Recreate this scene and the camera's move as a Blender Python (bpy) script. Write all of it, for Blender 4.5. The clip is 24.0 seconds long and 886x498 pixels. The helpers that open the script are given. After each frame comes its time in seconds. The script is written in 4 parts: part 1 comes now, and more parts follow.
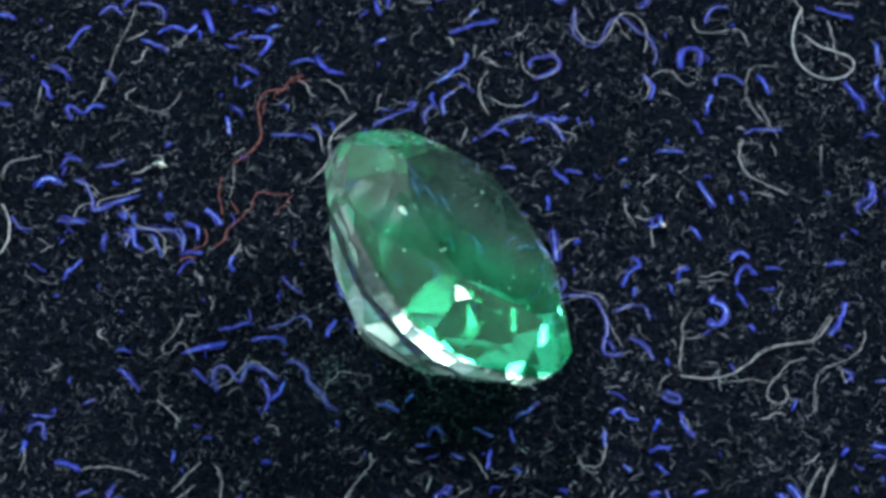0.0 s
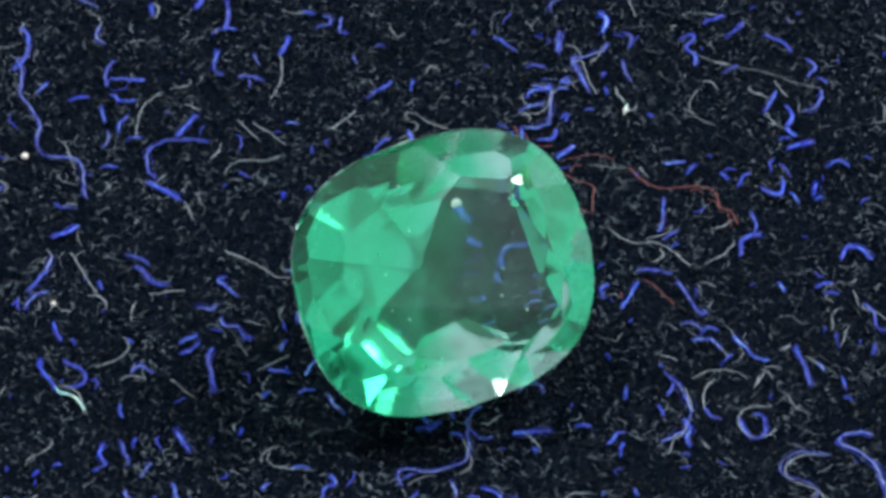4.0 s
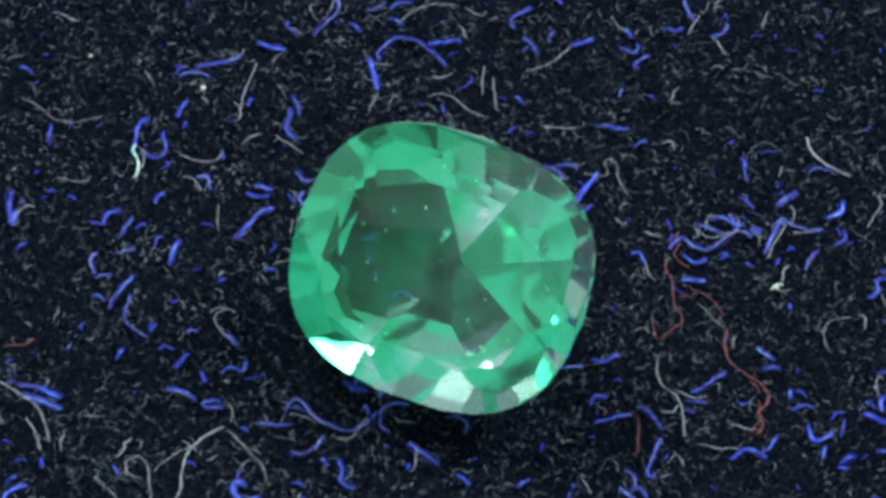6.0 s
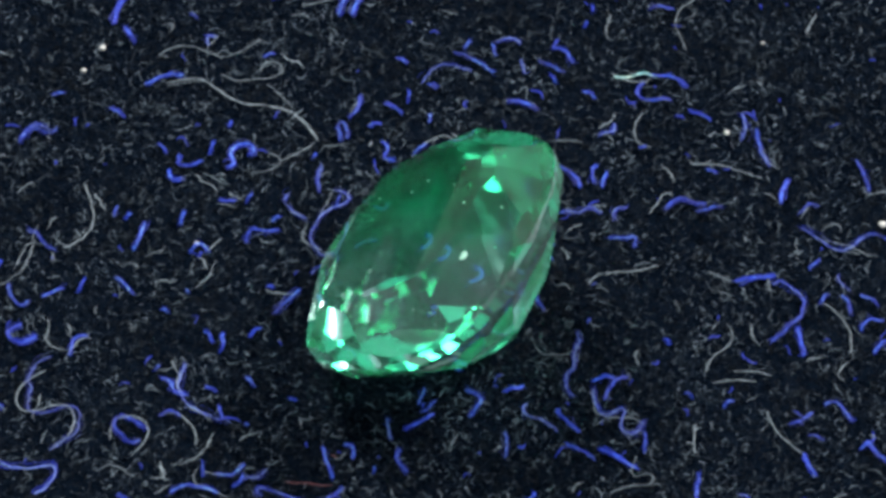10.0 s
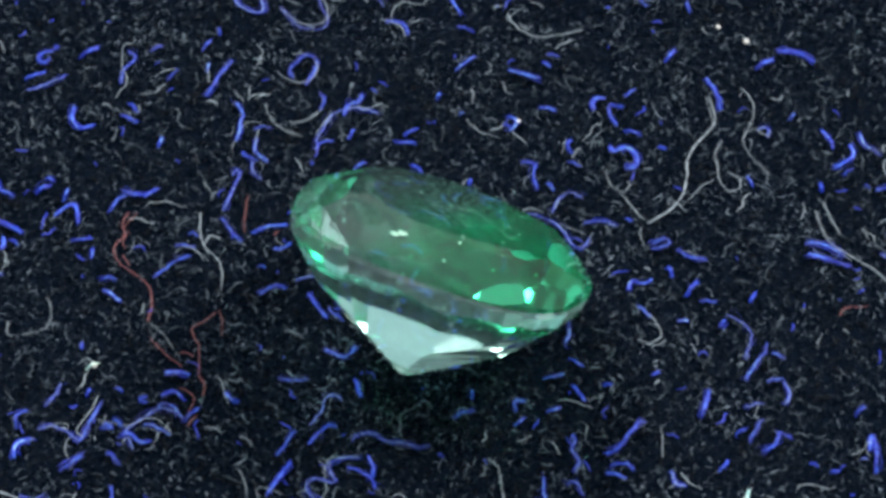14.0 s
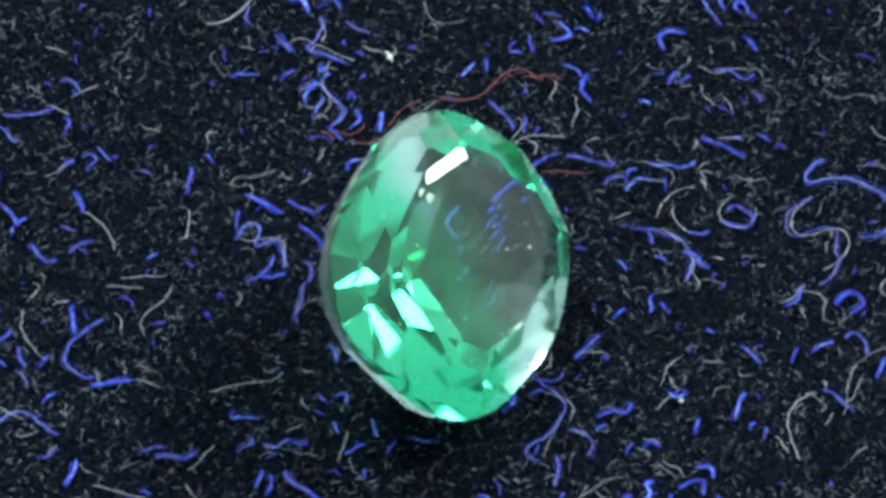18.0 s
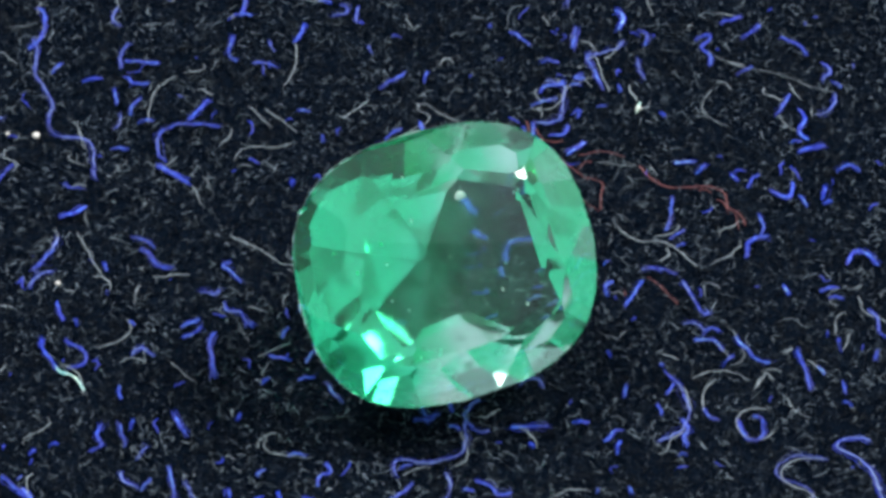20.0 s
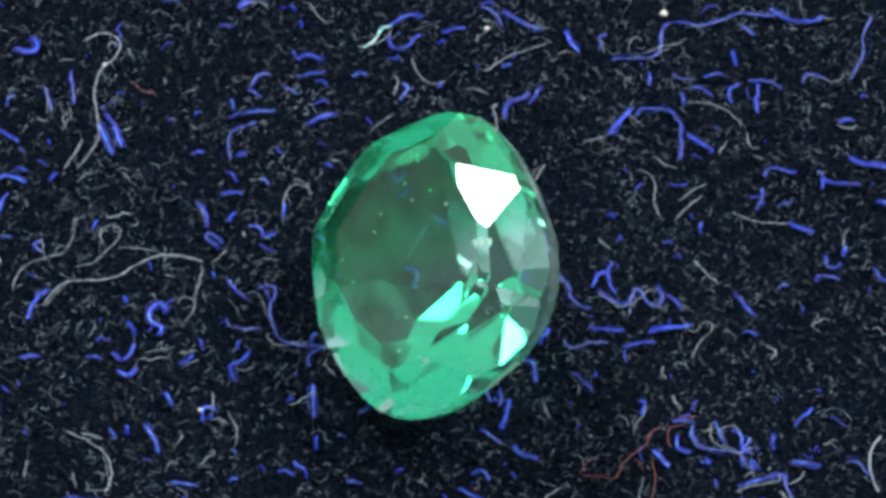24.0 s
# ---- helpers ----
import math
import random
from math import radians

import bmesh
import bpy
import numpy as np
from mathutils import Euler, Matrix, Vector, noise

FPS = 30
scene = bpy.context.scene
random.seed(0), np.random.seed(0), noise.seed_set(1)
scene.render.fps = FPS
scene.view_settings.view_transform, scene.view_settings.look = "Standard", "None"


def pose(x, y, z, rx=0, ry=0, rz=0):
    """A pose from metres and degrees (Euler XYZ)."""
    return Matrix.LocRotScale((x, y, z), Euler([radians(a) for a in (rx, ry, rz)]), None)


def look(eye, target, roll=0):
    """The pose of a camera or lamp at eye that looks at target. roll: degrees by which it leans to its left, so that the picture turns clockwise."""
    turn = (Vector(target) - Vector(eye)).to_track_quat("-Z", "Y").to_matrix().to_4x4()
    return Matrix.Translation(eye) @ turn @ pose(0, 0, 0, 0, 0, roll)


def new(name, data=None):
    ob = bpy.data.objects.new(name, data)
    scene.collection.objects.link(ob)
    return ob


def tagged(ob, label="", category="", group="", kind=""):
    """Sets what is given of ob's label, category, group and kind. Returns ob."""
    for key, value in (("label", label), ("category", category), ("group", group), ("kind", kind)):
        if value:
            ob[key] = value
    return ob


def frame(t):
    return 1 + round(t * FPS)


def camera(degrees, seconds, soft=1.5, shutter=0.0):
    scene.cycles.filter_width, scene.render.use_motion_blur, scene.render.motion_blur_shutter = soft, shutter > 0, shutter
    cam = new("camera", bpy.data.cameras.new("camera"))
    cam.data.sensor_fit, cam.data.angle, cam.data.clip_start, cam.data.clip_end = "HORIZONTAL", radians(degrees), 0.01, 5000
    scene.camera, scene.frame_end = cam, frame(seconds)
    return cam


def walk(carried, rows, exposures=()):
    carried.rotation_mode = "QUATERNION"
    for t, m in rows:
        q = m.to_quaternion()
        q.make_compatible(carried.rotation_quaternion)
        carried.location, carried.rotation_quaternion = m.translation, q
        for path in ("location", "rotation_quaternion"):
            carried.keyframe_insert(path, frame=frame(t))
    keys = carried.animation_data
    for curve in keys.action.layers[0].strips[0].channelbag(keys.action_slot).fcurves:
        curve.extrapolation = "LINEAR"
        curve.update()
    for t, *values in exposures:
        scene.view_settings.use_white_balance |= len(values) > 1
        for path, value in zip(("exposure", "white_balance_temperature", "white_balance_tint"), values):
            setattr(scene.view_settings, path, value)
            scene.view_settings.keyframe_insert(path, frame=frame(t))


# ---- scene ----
MM = 0.001
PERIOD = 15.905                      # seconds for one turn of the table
SECONDS = 24.0
EYE = (0.0387, -60.39, 92.86)        # millimetres
AIM = (0.0387, 2.2306, 0.0)

cam = camera(10.572, SECONDS, soft=3.6)


def mm(p):
    return Vector(p) * MM


# small wander of the lens: seconds, sideways and upward shift of the aim in micrometres
WANDER = (
    (0, -8, -19),
    (0.5, 6, -4),
    (1, 17, 7),
    (1.5, 5, -6),
    (2, 1, 4),
    (2.5, 0, 18),
    (4.5, 56, 129),
    (5, -70, -35),
    (5.5, -75, -22),
    (6, -85, -7),
    (6.5, 12, 69),
    (7, 60, 107),
    (7.5, 4, 100),
    (8, -22, 59),
    (8.5, -99, -1),
    (9, -82, -7),
    (9.5, -60, -122),
    (10, -30, -123),
    (10.5, -10, -116),
    (12.5, -4, -54),
    (13, -7, -42),
    (13.5, 12, -60),
    (14, 50, -62),
    (14.5, 49, -66),
    (15, 31, -19),
    (15.5, 39, 49),
    (16, 26, 26),
    (16.5, 14, 9),
    (17, 9, 7),
    (17.5, 36, 28),
    (18, 38, 45),
    (18.5, 13, 44),
    (20.5, -6, -97),
    (21, 97, 14),
    (21.5, 10, -32),
    (22, 7, -12),
    (22.5, 16, 26),
    (23, -1, 37),
    (23.5, 37, 74),
    (24, -20, 45),
)
eye = mm(EYE)
base = look(eye, mm(AIM), 2.915)
side, up = base.to_3x3().col[0], base.to_3x3().col[1]
walk(cam, [(t, look(eye, mm(AIM) + side * a * 1e-6 + up * b * 1e-6, 2.915)) for t, a, b in WANDER],
     exposures=((0.0, 0.0), (12.0, 0.0), (14.0, 0.22), (18.0, 0.25), (21.0, 0.12), (24.0, 0.1)))

# ---- light ----
world = bpy.data.worlds.new("world")
world.use_nodes = True
scene.world = world
world.node_tree.nodes["Background"].inputs[0].default_value = (0.80, 0.92, 1.0, 1)
world.node_tree.nodes["Background"].inputs[1].default_value = 0.80


def panel(eye_at, target, w, h, power, colour):
    data = bpy.data.lights.new("lamp_panel", "AREA")
    data.shape, data.size, data.size_y, data.energy, data.color = "RECTANGLE", w, h, power, colour
    ob = new("lamp_panel", data)
    ob.matrix_world = look(eye_at, target)
    return ob


panel((-0.60, 0.69, 1.19), (0, 0, 0), 0.40, 0.42, 31, (1.0, 0.98, 0.94))
panel((0.915, 0.572, 1.042), (0, 0, 0), 0.56, 0.56, 40, (1.0, 0.98, 0.94))

# ---- materials ----
def material(name):
    m = bpy.data.materials.new(name)
    m.use_nodes = True
    n = m.node_tree.nodes
    return m, n, m.node_tree.links, n["Principled BSDF"]


def ramp(nodes, stops):
    r = nodes.new("ShaderNodeValToRGB")
    e = r.color_ramp.elements
    while len(e) < len(stops):
        e.new(0.5)
    for k, (p, c) in zip(e, stops):
        k.position, k.color = p, (*c, 1)
    return r


def noise_node(nodes, links, scale, detail=4.0, rough=0.55):
    co = nodes.new("ShaderNodeTexCoord")
    tex = nodes.new("ShaderNodeTexNoise")
    tex.inputs["Scale"].default_value, tex.inputs["Detail"].default_value = scale, detail
    tex.inputs["Roughness"].default_value = rough
    links.new(co.outputs["Object"], tex.inputs["Vector"])
    return tex


def plain_noise(name, a, b, scale, rough=0.8, bump=0.0, metal=0.0, gloss=0.5):
    m, n, l, p = material(name)
    tex = noise_node(n, l, scale)
    r = ramp(n, ((0.3, a), (0.7, b)))
    l.new(tex.outputs["Fac"], r.inputs[0])
    l.new(r.outputs[0], p.inputs["Base Color"])
    p.inputs["Roughness"].default_value, p.inputs["Metallic"].default_value = rough, metal
    p.inputs["Specular IOR Level"].default_value = gloss
    if bump:
        bn = n.new("ShaderNodeBump")
        bn.inputs["Strength"].default_value, bn.inputs["Distance"].default_value = bump, 0.3 / scale
        l.new(tex.outputs["Fac"], bn.inputs["Height"])
        l.new(bn.outputs[0], p.inputs["Normal"])
    return m


def strand(name, stops, rough=0.55, trans=0.0, mottle=9000.0):
    """Fibre: a colour by fibre, mottled along its length."""
    m, n, l, p = material(name)
    geo = n.new("ShaderNodeNewGeometry")
    r = ramp(n, stops)
    l.new(geo.outputs["Random Per Island"], r.inputs[0])
    tex = noise_node(n, l, mottle, 2.0)
    mul = n.new("ShaderNodeMix")
    mul.data_type, mul.blend_type = "RGBA", "MULTIPLY"
    mul.inputs["Factor"].default_value = 0.6
    rr = ramp(n, ((0.3, (0.35, 0.35, 0.35)), (0.65, (1, 1, 1))))
    l.new(tex.outputs["Fac"], rr.inputs[0])
    l.new(r.outputs[0], mul.inputs[6])
    l.new(rr.outputs[0], mul.inputs[7])
    # worn and denser patches of the felt
    patch = noise_node(n, l, 650.0, 3.0)
    pr = ramp(n, ((0.36, (0.38, 0.38, 0.38)), (0.62, (1.15, 1.15, 1.15))))
    l.new(patch.outputs["Fac"], pr.inputs[0])
    worn = n.new("ShaderNodeMix")
    worn.data_type, worn.blend_type = "RGBA", "MULTIPLY"
    worn.inputs["Factor"].default_value = 1.0
    l.new(mul.outputs[2], worn.inputs[6])
    l.new(pr.outputs[0], worn.inputs[7])
    l.new(worn.outputs[2], p.inputs["Base Color"])
    p.inputs["Roughness"].default_value = rough
    p.inputs["Specular IOR Level"].default_value = 0.12
    return m


def lint_material(name, a, b, mottle=5000.0, rough=0.5, tip=None):
    """Loose lint: a colour that varies from fibre to fibre and along it."""
    m, n, l, p = material(name)
    info = n.new("ShaderNodeObjectInfo")
    tex = noise_node(n, l, mottle, 3.0)
    add = n.new("ShaderNodeMath")
    add.operation = "MULTIPLY_ADD"
    add.inputs[1].default_value = 0.35
    l.new(info.outputs["Random"], add.inputs[0])
    half = n.new("ShaderNodeMath")
    half.operation = "MULTIPLY"
    half.inputs[1].default_value = 1.0
    l.new(tex.outputs["Fac"], half.inputs[0])
    l.new(half.outputs[0], add.inputs[2])
    r = ramp(n, ((0.42, a), (0.80, b), (0.98, tip or b)))
    l.new(add.outputs[0], r.inputs[0])
    l.new(r.outputs[0], p.inputs["Base Color"])
    p.inputs["Roughness"].default_value = rough
    return m


FELT = plain_noise("black_felt", (0.0005, 0.0011, 0.0024), (0.0023, 0.0044, 0.0088), 6000, 0.95, 0.6, gloss=0.0)
PILE = strand("felt_pile", ((0.0, (0.0008, 0.0015, 0.0030)), (0.5, (0.0042, 0.0078, 0.0145)), (0.82, (0.032, 0.047, 0.070)), (1.0, (0.36, 0.45, 0.53))))
BLUE = lint_material("blue_lint", (0.025, 0.10, 0.78), (0.10, 0.30, 1.0), 7000.0, 0.4, (0.42, 0.80, 1.0))
# deep blue of tiny lint bits and of the glow imitated round blue fibres
BLUE_HALO_FLUFF = lint_material("deep_blue_halo_fluff", (0.002, 0.006, 0.15), (0.008, 0.028, 0.48), 7000.0, 0.4)
PALE = lint_material("pale_lint", (0.08, 0.10, 0.125), (0.34, 0.41, 0.47))
VIOLET = lint_material("dusty_blue_lint", (0.08, 0.13, 0.46), (0.26, 0.38, 0.80))
RED = lint_material("red_lint", (0.10, 0.022, 0.026), (0.22, 0.07, 0.075))
MINT = lint_material("mint_lint", (0.18, 0.55, 0.60), (0.60, 0.80, 0.70))
BUBBLE = plain_noise("bubble_white", (0.25, 0.55, 0.45), (0.6, 0.85, 0.75), 5000, 0.35)
FLECK = plain_noise("white_fleck", (0.3, 0.3, 0.29), (0.5, 0.5, 0.48), 4000, 0.7)
LINTS = {"b": BLUE, "w": PALE, "v": VIOLET, "r": RED, "m": MINT}
NAMES = {"b": ("blue_lint_fibre", "bright blue"), "w": ("pale_lint_fibre", "pale grey"), "v": ("dusty_blue_lint_fibre", "dusty violet-blue"),
         "r": ("red_lint_fibre", "dull red"), "m": ("mint_lint_fibre", "pale mint-green")}
WOOD = plain_noise("table_wood", (0.008, 0.007, 0.006), (0.018, 0.015, 0.013), 9, 0.5, 0.05)
BOARD = plain_noise("floor_board", (0.05, 0.042, 0.035), (0.09, 0.078, 0.066), 4, 0.6)
SKY_SCREEN = plain_noise("sky_screen_grey", (0.27, 0.28, 0.29), (0.33, 0.34, 0.35), 3, 0.9)
PLASTIC = plain_noise("black_plastic", (0.015, 0.015, 0.016), (0.025, 0.025, 0.026), 400, 0.4)

def stone(name, low, high, rough, tint):
    """Clear polished stone with a thin veil of dust."""
    m, _n, _l, _p = material(name)
    _p.inputs["Base Color"].default_value = (*tint, 1)
    _p.inputs["Roughness"].default_value = rough
    _p.inputs["IOR"].default_value = 1.545
    _p.inputs["Transmission Weight"].default_value = 1.0
    _dust = _n.new("ShaderNodeBsdfDiffuse")
    _dust.inputs[0].default_value = (0.68, 0.80, 0.88, 1)
    _dn = noise_node(_n, _l, 900, 6.0, 0.7)
    _dr = ramp(_n, ((0.35, (low,) * 3), (0.75, (high,) * 3)))
    _l.new(_dn.outputs["Fac"], _dr.inputs[0])
    _ds = _n.new("ShaderNodeMixShader")
    _l.new(_dr.outputs[0], _ds.inputs[0])
    _l.new(_p.outputs[0], _ds.inputs[1])
    _l.new(_dust.outputs[0], _ds.inputs[2])
    _l.new(_ds.outputs[0], _n["Material Output"].inputs["Surface"])
    return m


CLEAR = stone("clear_crown_stone", 0.0, 0.011, 0.01, (0.97, 1.0, 0.99))
GLASSY = stone("clear_pavilion_stone", 0.02, 0.09, 0.07, (0.46, 0.74, 0.66))

CEMENT, _n, _l, _p = material("green_cement")
# the cement lies unevenly: deep green and a little cloudy over one half, thinning out to almost clear on the other
_co = _n.new("ShaderNodeTexCoord")
_sep = _n.new("ShaderNodeVectorMath")
_sep.operation = "DOT_PRODUCT"
_sep.inputs[1].default_value = (0.30, 0.95, 0.0)
_l.new(_co.outputs["Object"], _sep.inputs[0])
_far = _n.new("ShaderNodeMath")
_far.operation = "MULTIPLY_ADD"
_far.inputs[1].default_value = 0.5 / (3.1 * MM)
_tex = noise_node(_n, _l, 500, 3.0)
_wob = _n.new("ShaderNodeMath")
_wob.operation = "MULTIPLY_ADD"
_wob.inputs[1].default_value, _wob.inputs[2].default_value = 0.3, 0.35
_l.new(_tex.outputs["Fac"], _wob.inputs[0])
_l.new(_sep.outputs["Value"], _far.inputs[0])
_l.new(_wob.outputs[0], _far.inputs[2])
_tr = _n.new("ShaderNodeBsdfTransparent")
_r = ramp(_n, ((0.28, (0.06, 0.74, 0.38)), (0.42, (0.14, 0.80, 0.51)), (0.57, (0.78, 0.97, 0.94))))
_l.new(_far.outputs[0], _r.inputs[0])
_l.new(_r.outputs[0], _tr.inputs[0])
_tl = _n.new("ShaderNodeBsdfTranslucent")
_tl.inputs[0].default_value = (0.01, 0.34, 0.14, 1)
_mx = _n.new("ShaderNodeMixShader")
_hr = ramp(_n, ((0.10, (0.075, 0.075, 0.075)), (0.44, (0.10, 0.10, 0.10)), (0.72, (0.015, 0.015, 0.015))))
_l.new(_far.outputs[0], _hr.inputs[0])
# cloudier and thicker in the middle, in drifts
_len = _n.new("ShaderNodeVectorMath")
_len.operation = "LENGTH"
_l.new(_co.outputs["Object"], _len.inputs[0])
_fall = _n.new("ShaderNodeMapRange")
_fall.inputs["From Max"].default_value = 3.2 * MM
_fall.inputs["To Min"].default_value, _fall.inputs["To Max"].default_value = 1.5, 0.5
_l.new(_len.outputs["Value"], _fall.inputs["Value"])
_drift = noise_node(_n, _l, 650, 4.0, 0.6)
_dm = _n.new("ShaderNodeMapRange")
_dm.inputs["From Min"].default_value, _dm.inputs["From Max"].default_value = 0.36, 0.64
_dm.inputs["To Min"].default_value, _dm.inputs["To Max"].default_value = 0.35, 1.5
_l.new(_drift.outputs["Fac"], _dm.inputs["Value"])
_c1 = _n.new("ShaderNodeMath")
_c1.operation = "MULTIPLY"
_l.new(_fall.outputs[0], _c1.inputs[0])
_l.new(_dm.outputs[0], _c1.inputs[1])
_c2 = _n.new("ShaderNodeMath")
_c2.operation = "MULTIPLY"
_l.new(_hr.outputs[0], _c2.inputs[0])
_l.new(_c1.outputs[0], _c2.inputs[1])
_l.new(_c2.outputs[0], _mx.inputs[0])
_l.new(_tr.outputs[0], _mx.inputs[1])
_df = _n.new("ShaderNodeBsdfDiffuse")
_df.inputs[0].default_value = (0.015, 0.60, 0.28, 1)
_both = _n.new("ShaderNodeAddShader")
_l.new(_tl.outputs[0], _both.inputs[0])
_l.new(_df.outputs[0], _both.inputs[1])
_l.new(_both.outputs[0], _mx.inputs[2])
_l.new(_mx.outputs[0], _n["Material Output"].inputs["Surface"])


# ---- building helpers ----
def mesh_of(name, bm, mat):
    me = bpy.data.meshes.new(name)
    bm.to_mesh(me)
    bm.free()
    me.materials.append(mat)
    return me


def part(name, bm, mat, parent, label=""):
    ob = new(name, mesh_of(name, bm, mat))
    ob.parent = parent
    return tagged(ob, label) if label else ob


def array_mesh(name, verts, faces, mat, smooth=True):
    """A mesh of quads and triangles from numpy arrays (faces: n x 4)."""
    me = bpy.data.meshes.new(name)
    me.vertices.add(len(verts))
    me.vertices.foreach_set("co", np.ascontiguousarray(verts, dtype=np.float32).ravel())
    n = len(faces)
    me.loops.add(n * 4)
    me.loops.foreach_set("vertex_index", np.ascontiguousarray(faces, dtype=np.int32).ravel())
    me.polygons.add(n)
    me.polygons.foreach_set("loop_start", np.arange(0, n * 4, 4, dtype=np.int32))
    me.update(calc_edges=True)
    me.validate()
    if smooth:
        me.polygons.foreach_set("use_smooth", np.ones(n, dtype=bool))
    me.materials.append(mat)
    return me


def tubes(paths, radii, sides):
    """Tubes along many paths at once: paths n x k x 3, radii n x k. Returns vertices and quads."""
    n, k, _ = paths.shape
    tan = np.gradient(paths, axis=1)
    tan /= np.linalg.norm(tan, axis=2, keepdims=True) + 1e-12
    ref = np.zeros_like(tan)
    ref[..., 2] = 1.0
    ref[np.abs(tan[..., 2]) > 0.9] = (1.0, 0.0, 0.0)
    u = np.cross(tan, ref)
    u /= np.linalg.norm(u, axis=2, keepdims=True) + 1e-12
    v = np.cross(tan, u)
    ang = np.arange(sides) * 2 * np.pi / sides
    ring = u[:, :, None] * np.cos(ang)[None, None, :, None] + v[:, :, None] * np.sin(ang)[None, None, :, None]
    verts = (paths[:, :, None] + ring * radii[:, :, None, None]).reshape(-1, 3)
    i, j, s = np.meshgrid(np.arange(n), np.arange(k - 1), np.arange(sides), indexing="ij")
    a = (i * k + j) * sides
    s2 = (s + 1) % sides
    faces = np.stack([a + s, a + s2, a + sides + s2, a + sides + s], -1).reshape(-1, 4)
    return verts, faces


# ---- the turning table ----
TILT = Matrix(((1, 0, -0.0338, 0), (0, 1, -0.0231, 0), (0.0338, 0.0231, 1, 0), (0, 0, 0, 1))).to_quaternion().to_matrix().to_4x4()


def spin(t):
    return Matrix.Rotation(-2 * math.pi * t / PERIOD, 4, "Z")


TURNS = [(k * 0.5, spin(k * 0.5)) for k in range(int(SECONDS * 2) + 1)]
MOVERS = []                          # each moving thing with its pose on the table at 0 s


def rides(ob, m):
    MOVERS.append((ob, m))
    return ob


def block(bm, lo, hi):
    x0, y0, z0 = lo
    x1, y1, z1 = hi
    v = [bm.verts.new(p) for p in ((x0, y0, z0), (x1, y0, z0), (x1, y1, z0), (x0, y1, z0), (x0, y0, z1), (x1, y0, z1), (x1, y1, z1), (x0, y1, z1))]
    for f in ((3, 2, 1, 0), (4, 5, 6, 7), (0, 1, 5, 4), (1, 2, 6, 5), (2, 3, 7, 6), (3, 0, 4, 7)):
        bm.faces.new([v[i] for i in f])


def slab(name, lo, hi, mat):
    bm = bmesh.new()
    block(bm, lo, hi)
    return tagged(new(name, mesh_of(name, bm, mat)), kind="structure")


# the ground below the table, out to the horizon
slab("ground", (-400, -400, -0.85), (400, 400, -0.80), BOARD)
# unseen grey walls, added to hold back low sky and shape the stone's reflections
slab("sky_screen_north", (-1.3, 1.2, -0.80), (1.3, 1.3, 1.45), SKY_SCREEN)
slab("sky_screen_south", (-1.3, -1.3, -0.80), (1.3, -1.2, 1.30), SKY_SCREEN)
slab("sky_screen_west", (-1.3, -1.2, -0.80), (-1.2, 1.2, 1.15), SKY_SCREEN)
slab("sky_screen_east", (1.2, -1.2, -0.80), (1.3, 1.2, 1.02), SKY_SCREEN)


def disc(bm, radius, z0, z1, edge, n=96):
    """A round plate with a softened rim."""
    rings = []
    for r, z in ((radius - edge, z0), (radius, z0 + edge), (radius, z1 - edge), (radius - edge * 0.3, z1 - edge * 0.3), (radius - edge, z1)):
        rings.append([bm.verts.new((r * math.cos(2 * math.pi * i / n), r * math.sin(2 * math.pi * i / n), z)) for i in range(n)])
    for a, b in zip(rings, rings[1:]):
        for i in range(n):
            bm.faces.new((a[i], a[(i + 1) % n], b[(i + 1) % n], b[i]))
    bm.faces.new(rings[0][::-1])
    bm.faces.new(rings[-1])


def build_table():
    bm = bmesh.new()
    block(bm, (-0.6, -0.4, -0.05), (0.6, 0.5, -0.022))
    top = part("tabletop", bm, WOOD, None)
    tagged(top, "black-stained wooden tabletop under the turntable", "table")
    for x in (-0.55, 0.55):
        for y in (-0.35, 0.45):
            bm = bmesh.new()
            block(bm, (x - 0.025, y - 0.025, -0.80), (x + 0.025, y + 0.025, -0.05))
            part("leg", bm, WOOD, top)


build_table()


def build_turntable():
    bm = bmesh.new()
    disc(bm, 0.045, -0.0185, -0.006, 0.001)
    plate = part("turntable", bm, PLASTIC, None)
    tagged(plate, "round black plastic turntable under a felt cover", "turntable")
    bm = bmesh.new()
    disc(bm, 0.030, -0.022, -0.0185, 0.0005)
    part("foot", bm, PLASTIC, plate)
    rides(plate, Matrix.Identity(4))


build_turntable()


def felt_height(x, y):
    """Gentle unevenness of the felt, in metres."""
    return 0.05 * MM * noise.noise(Vector((x, y, 0.3)) * 420) + 0.03 * MM * noise.noise(Vector((x, y, 5.3)) * 1300)


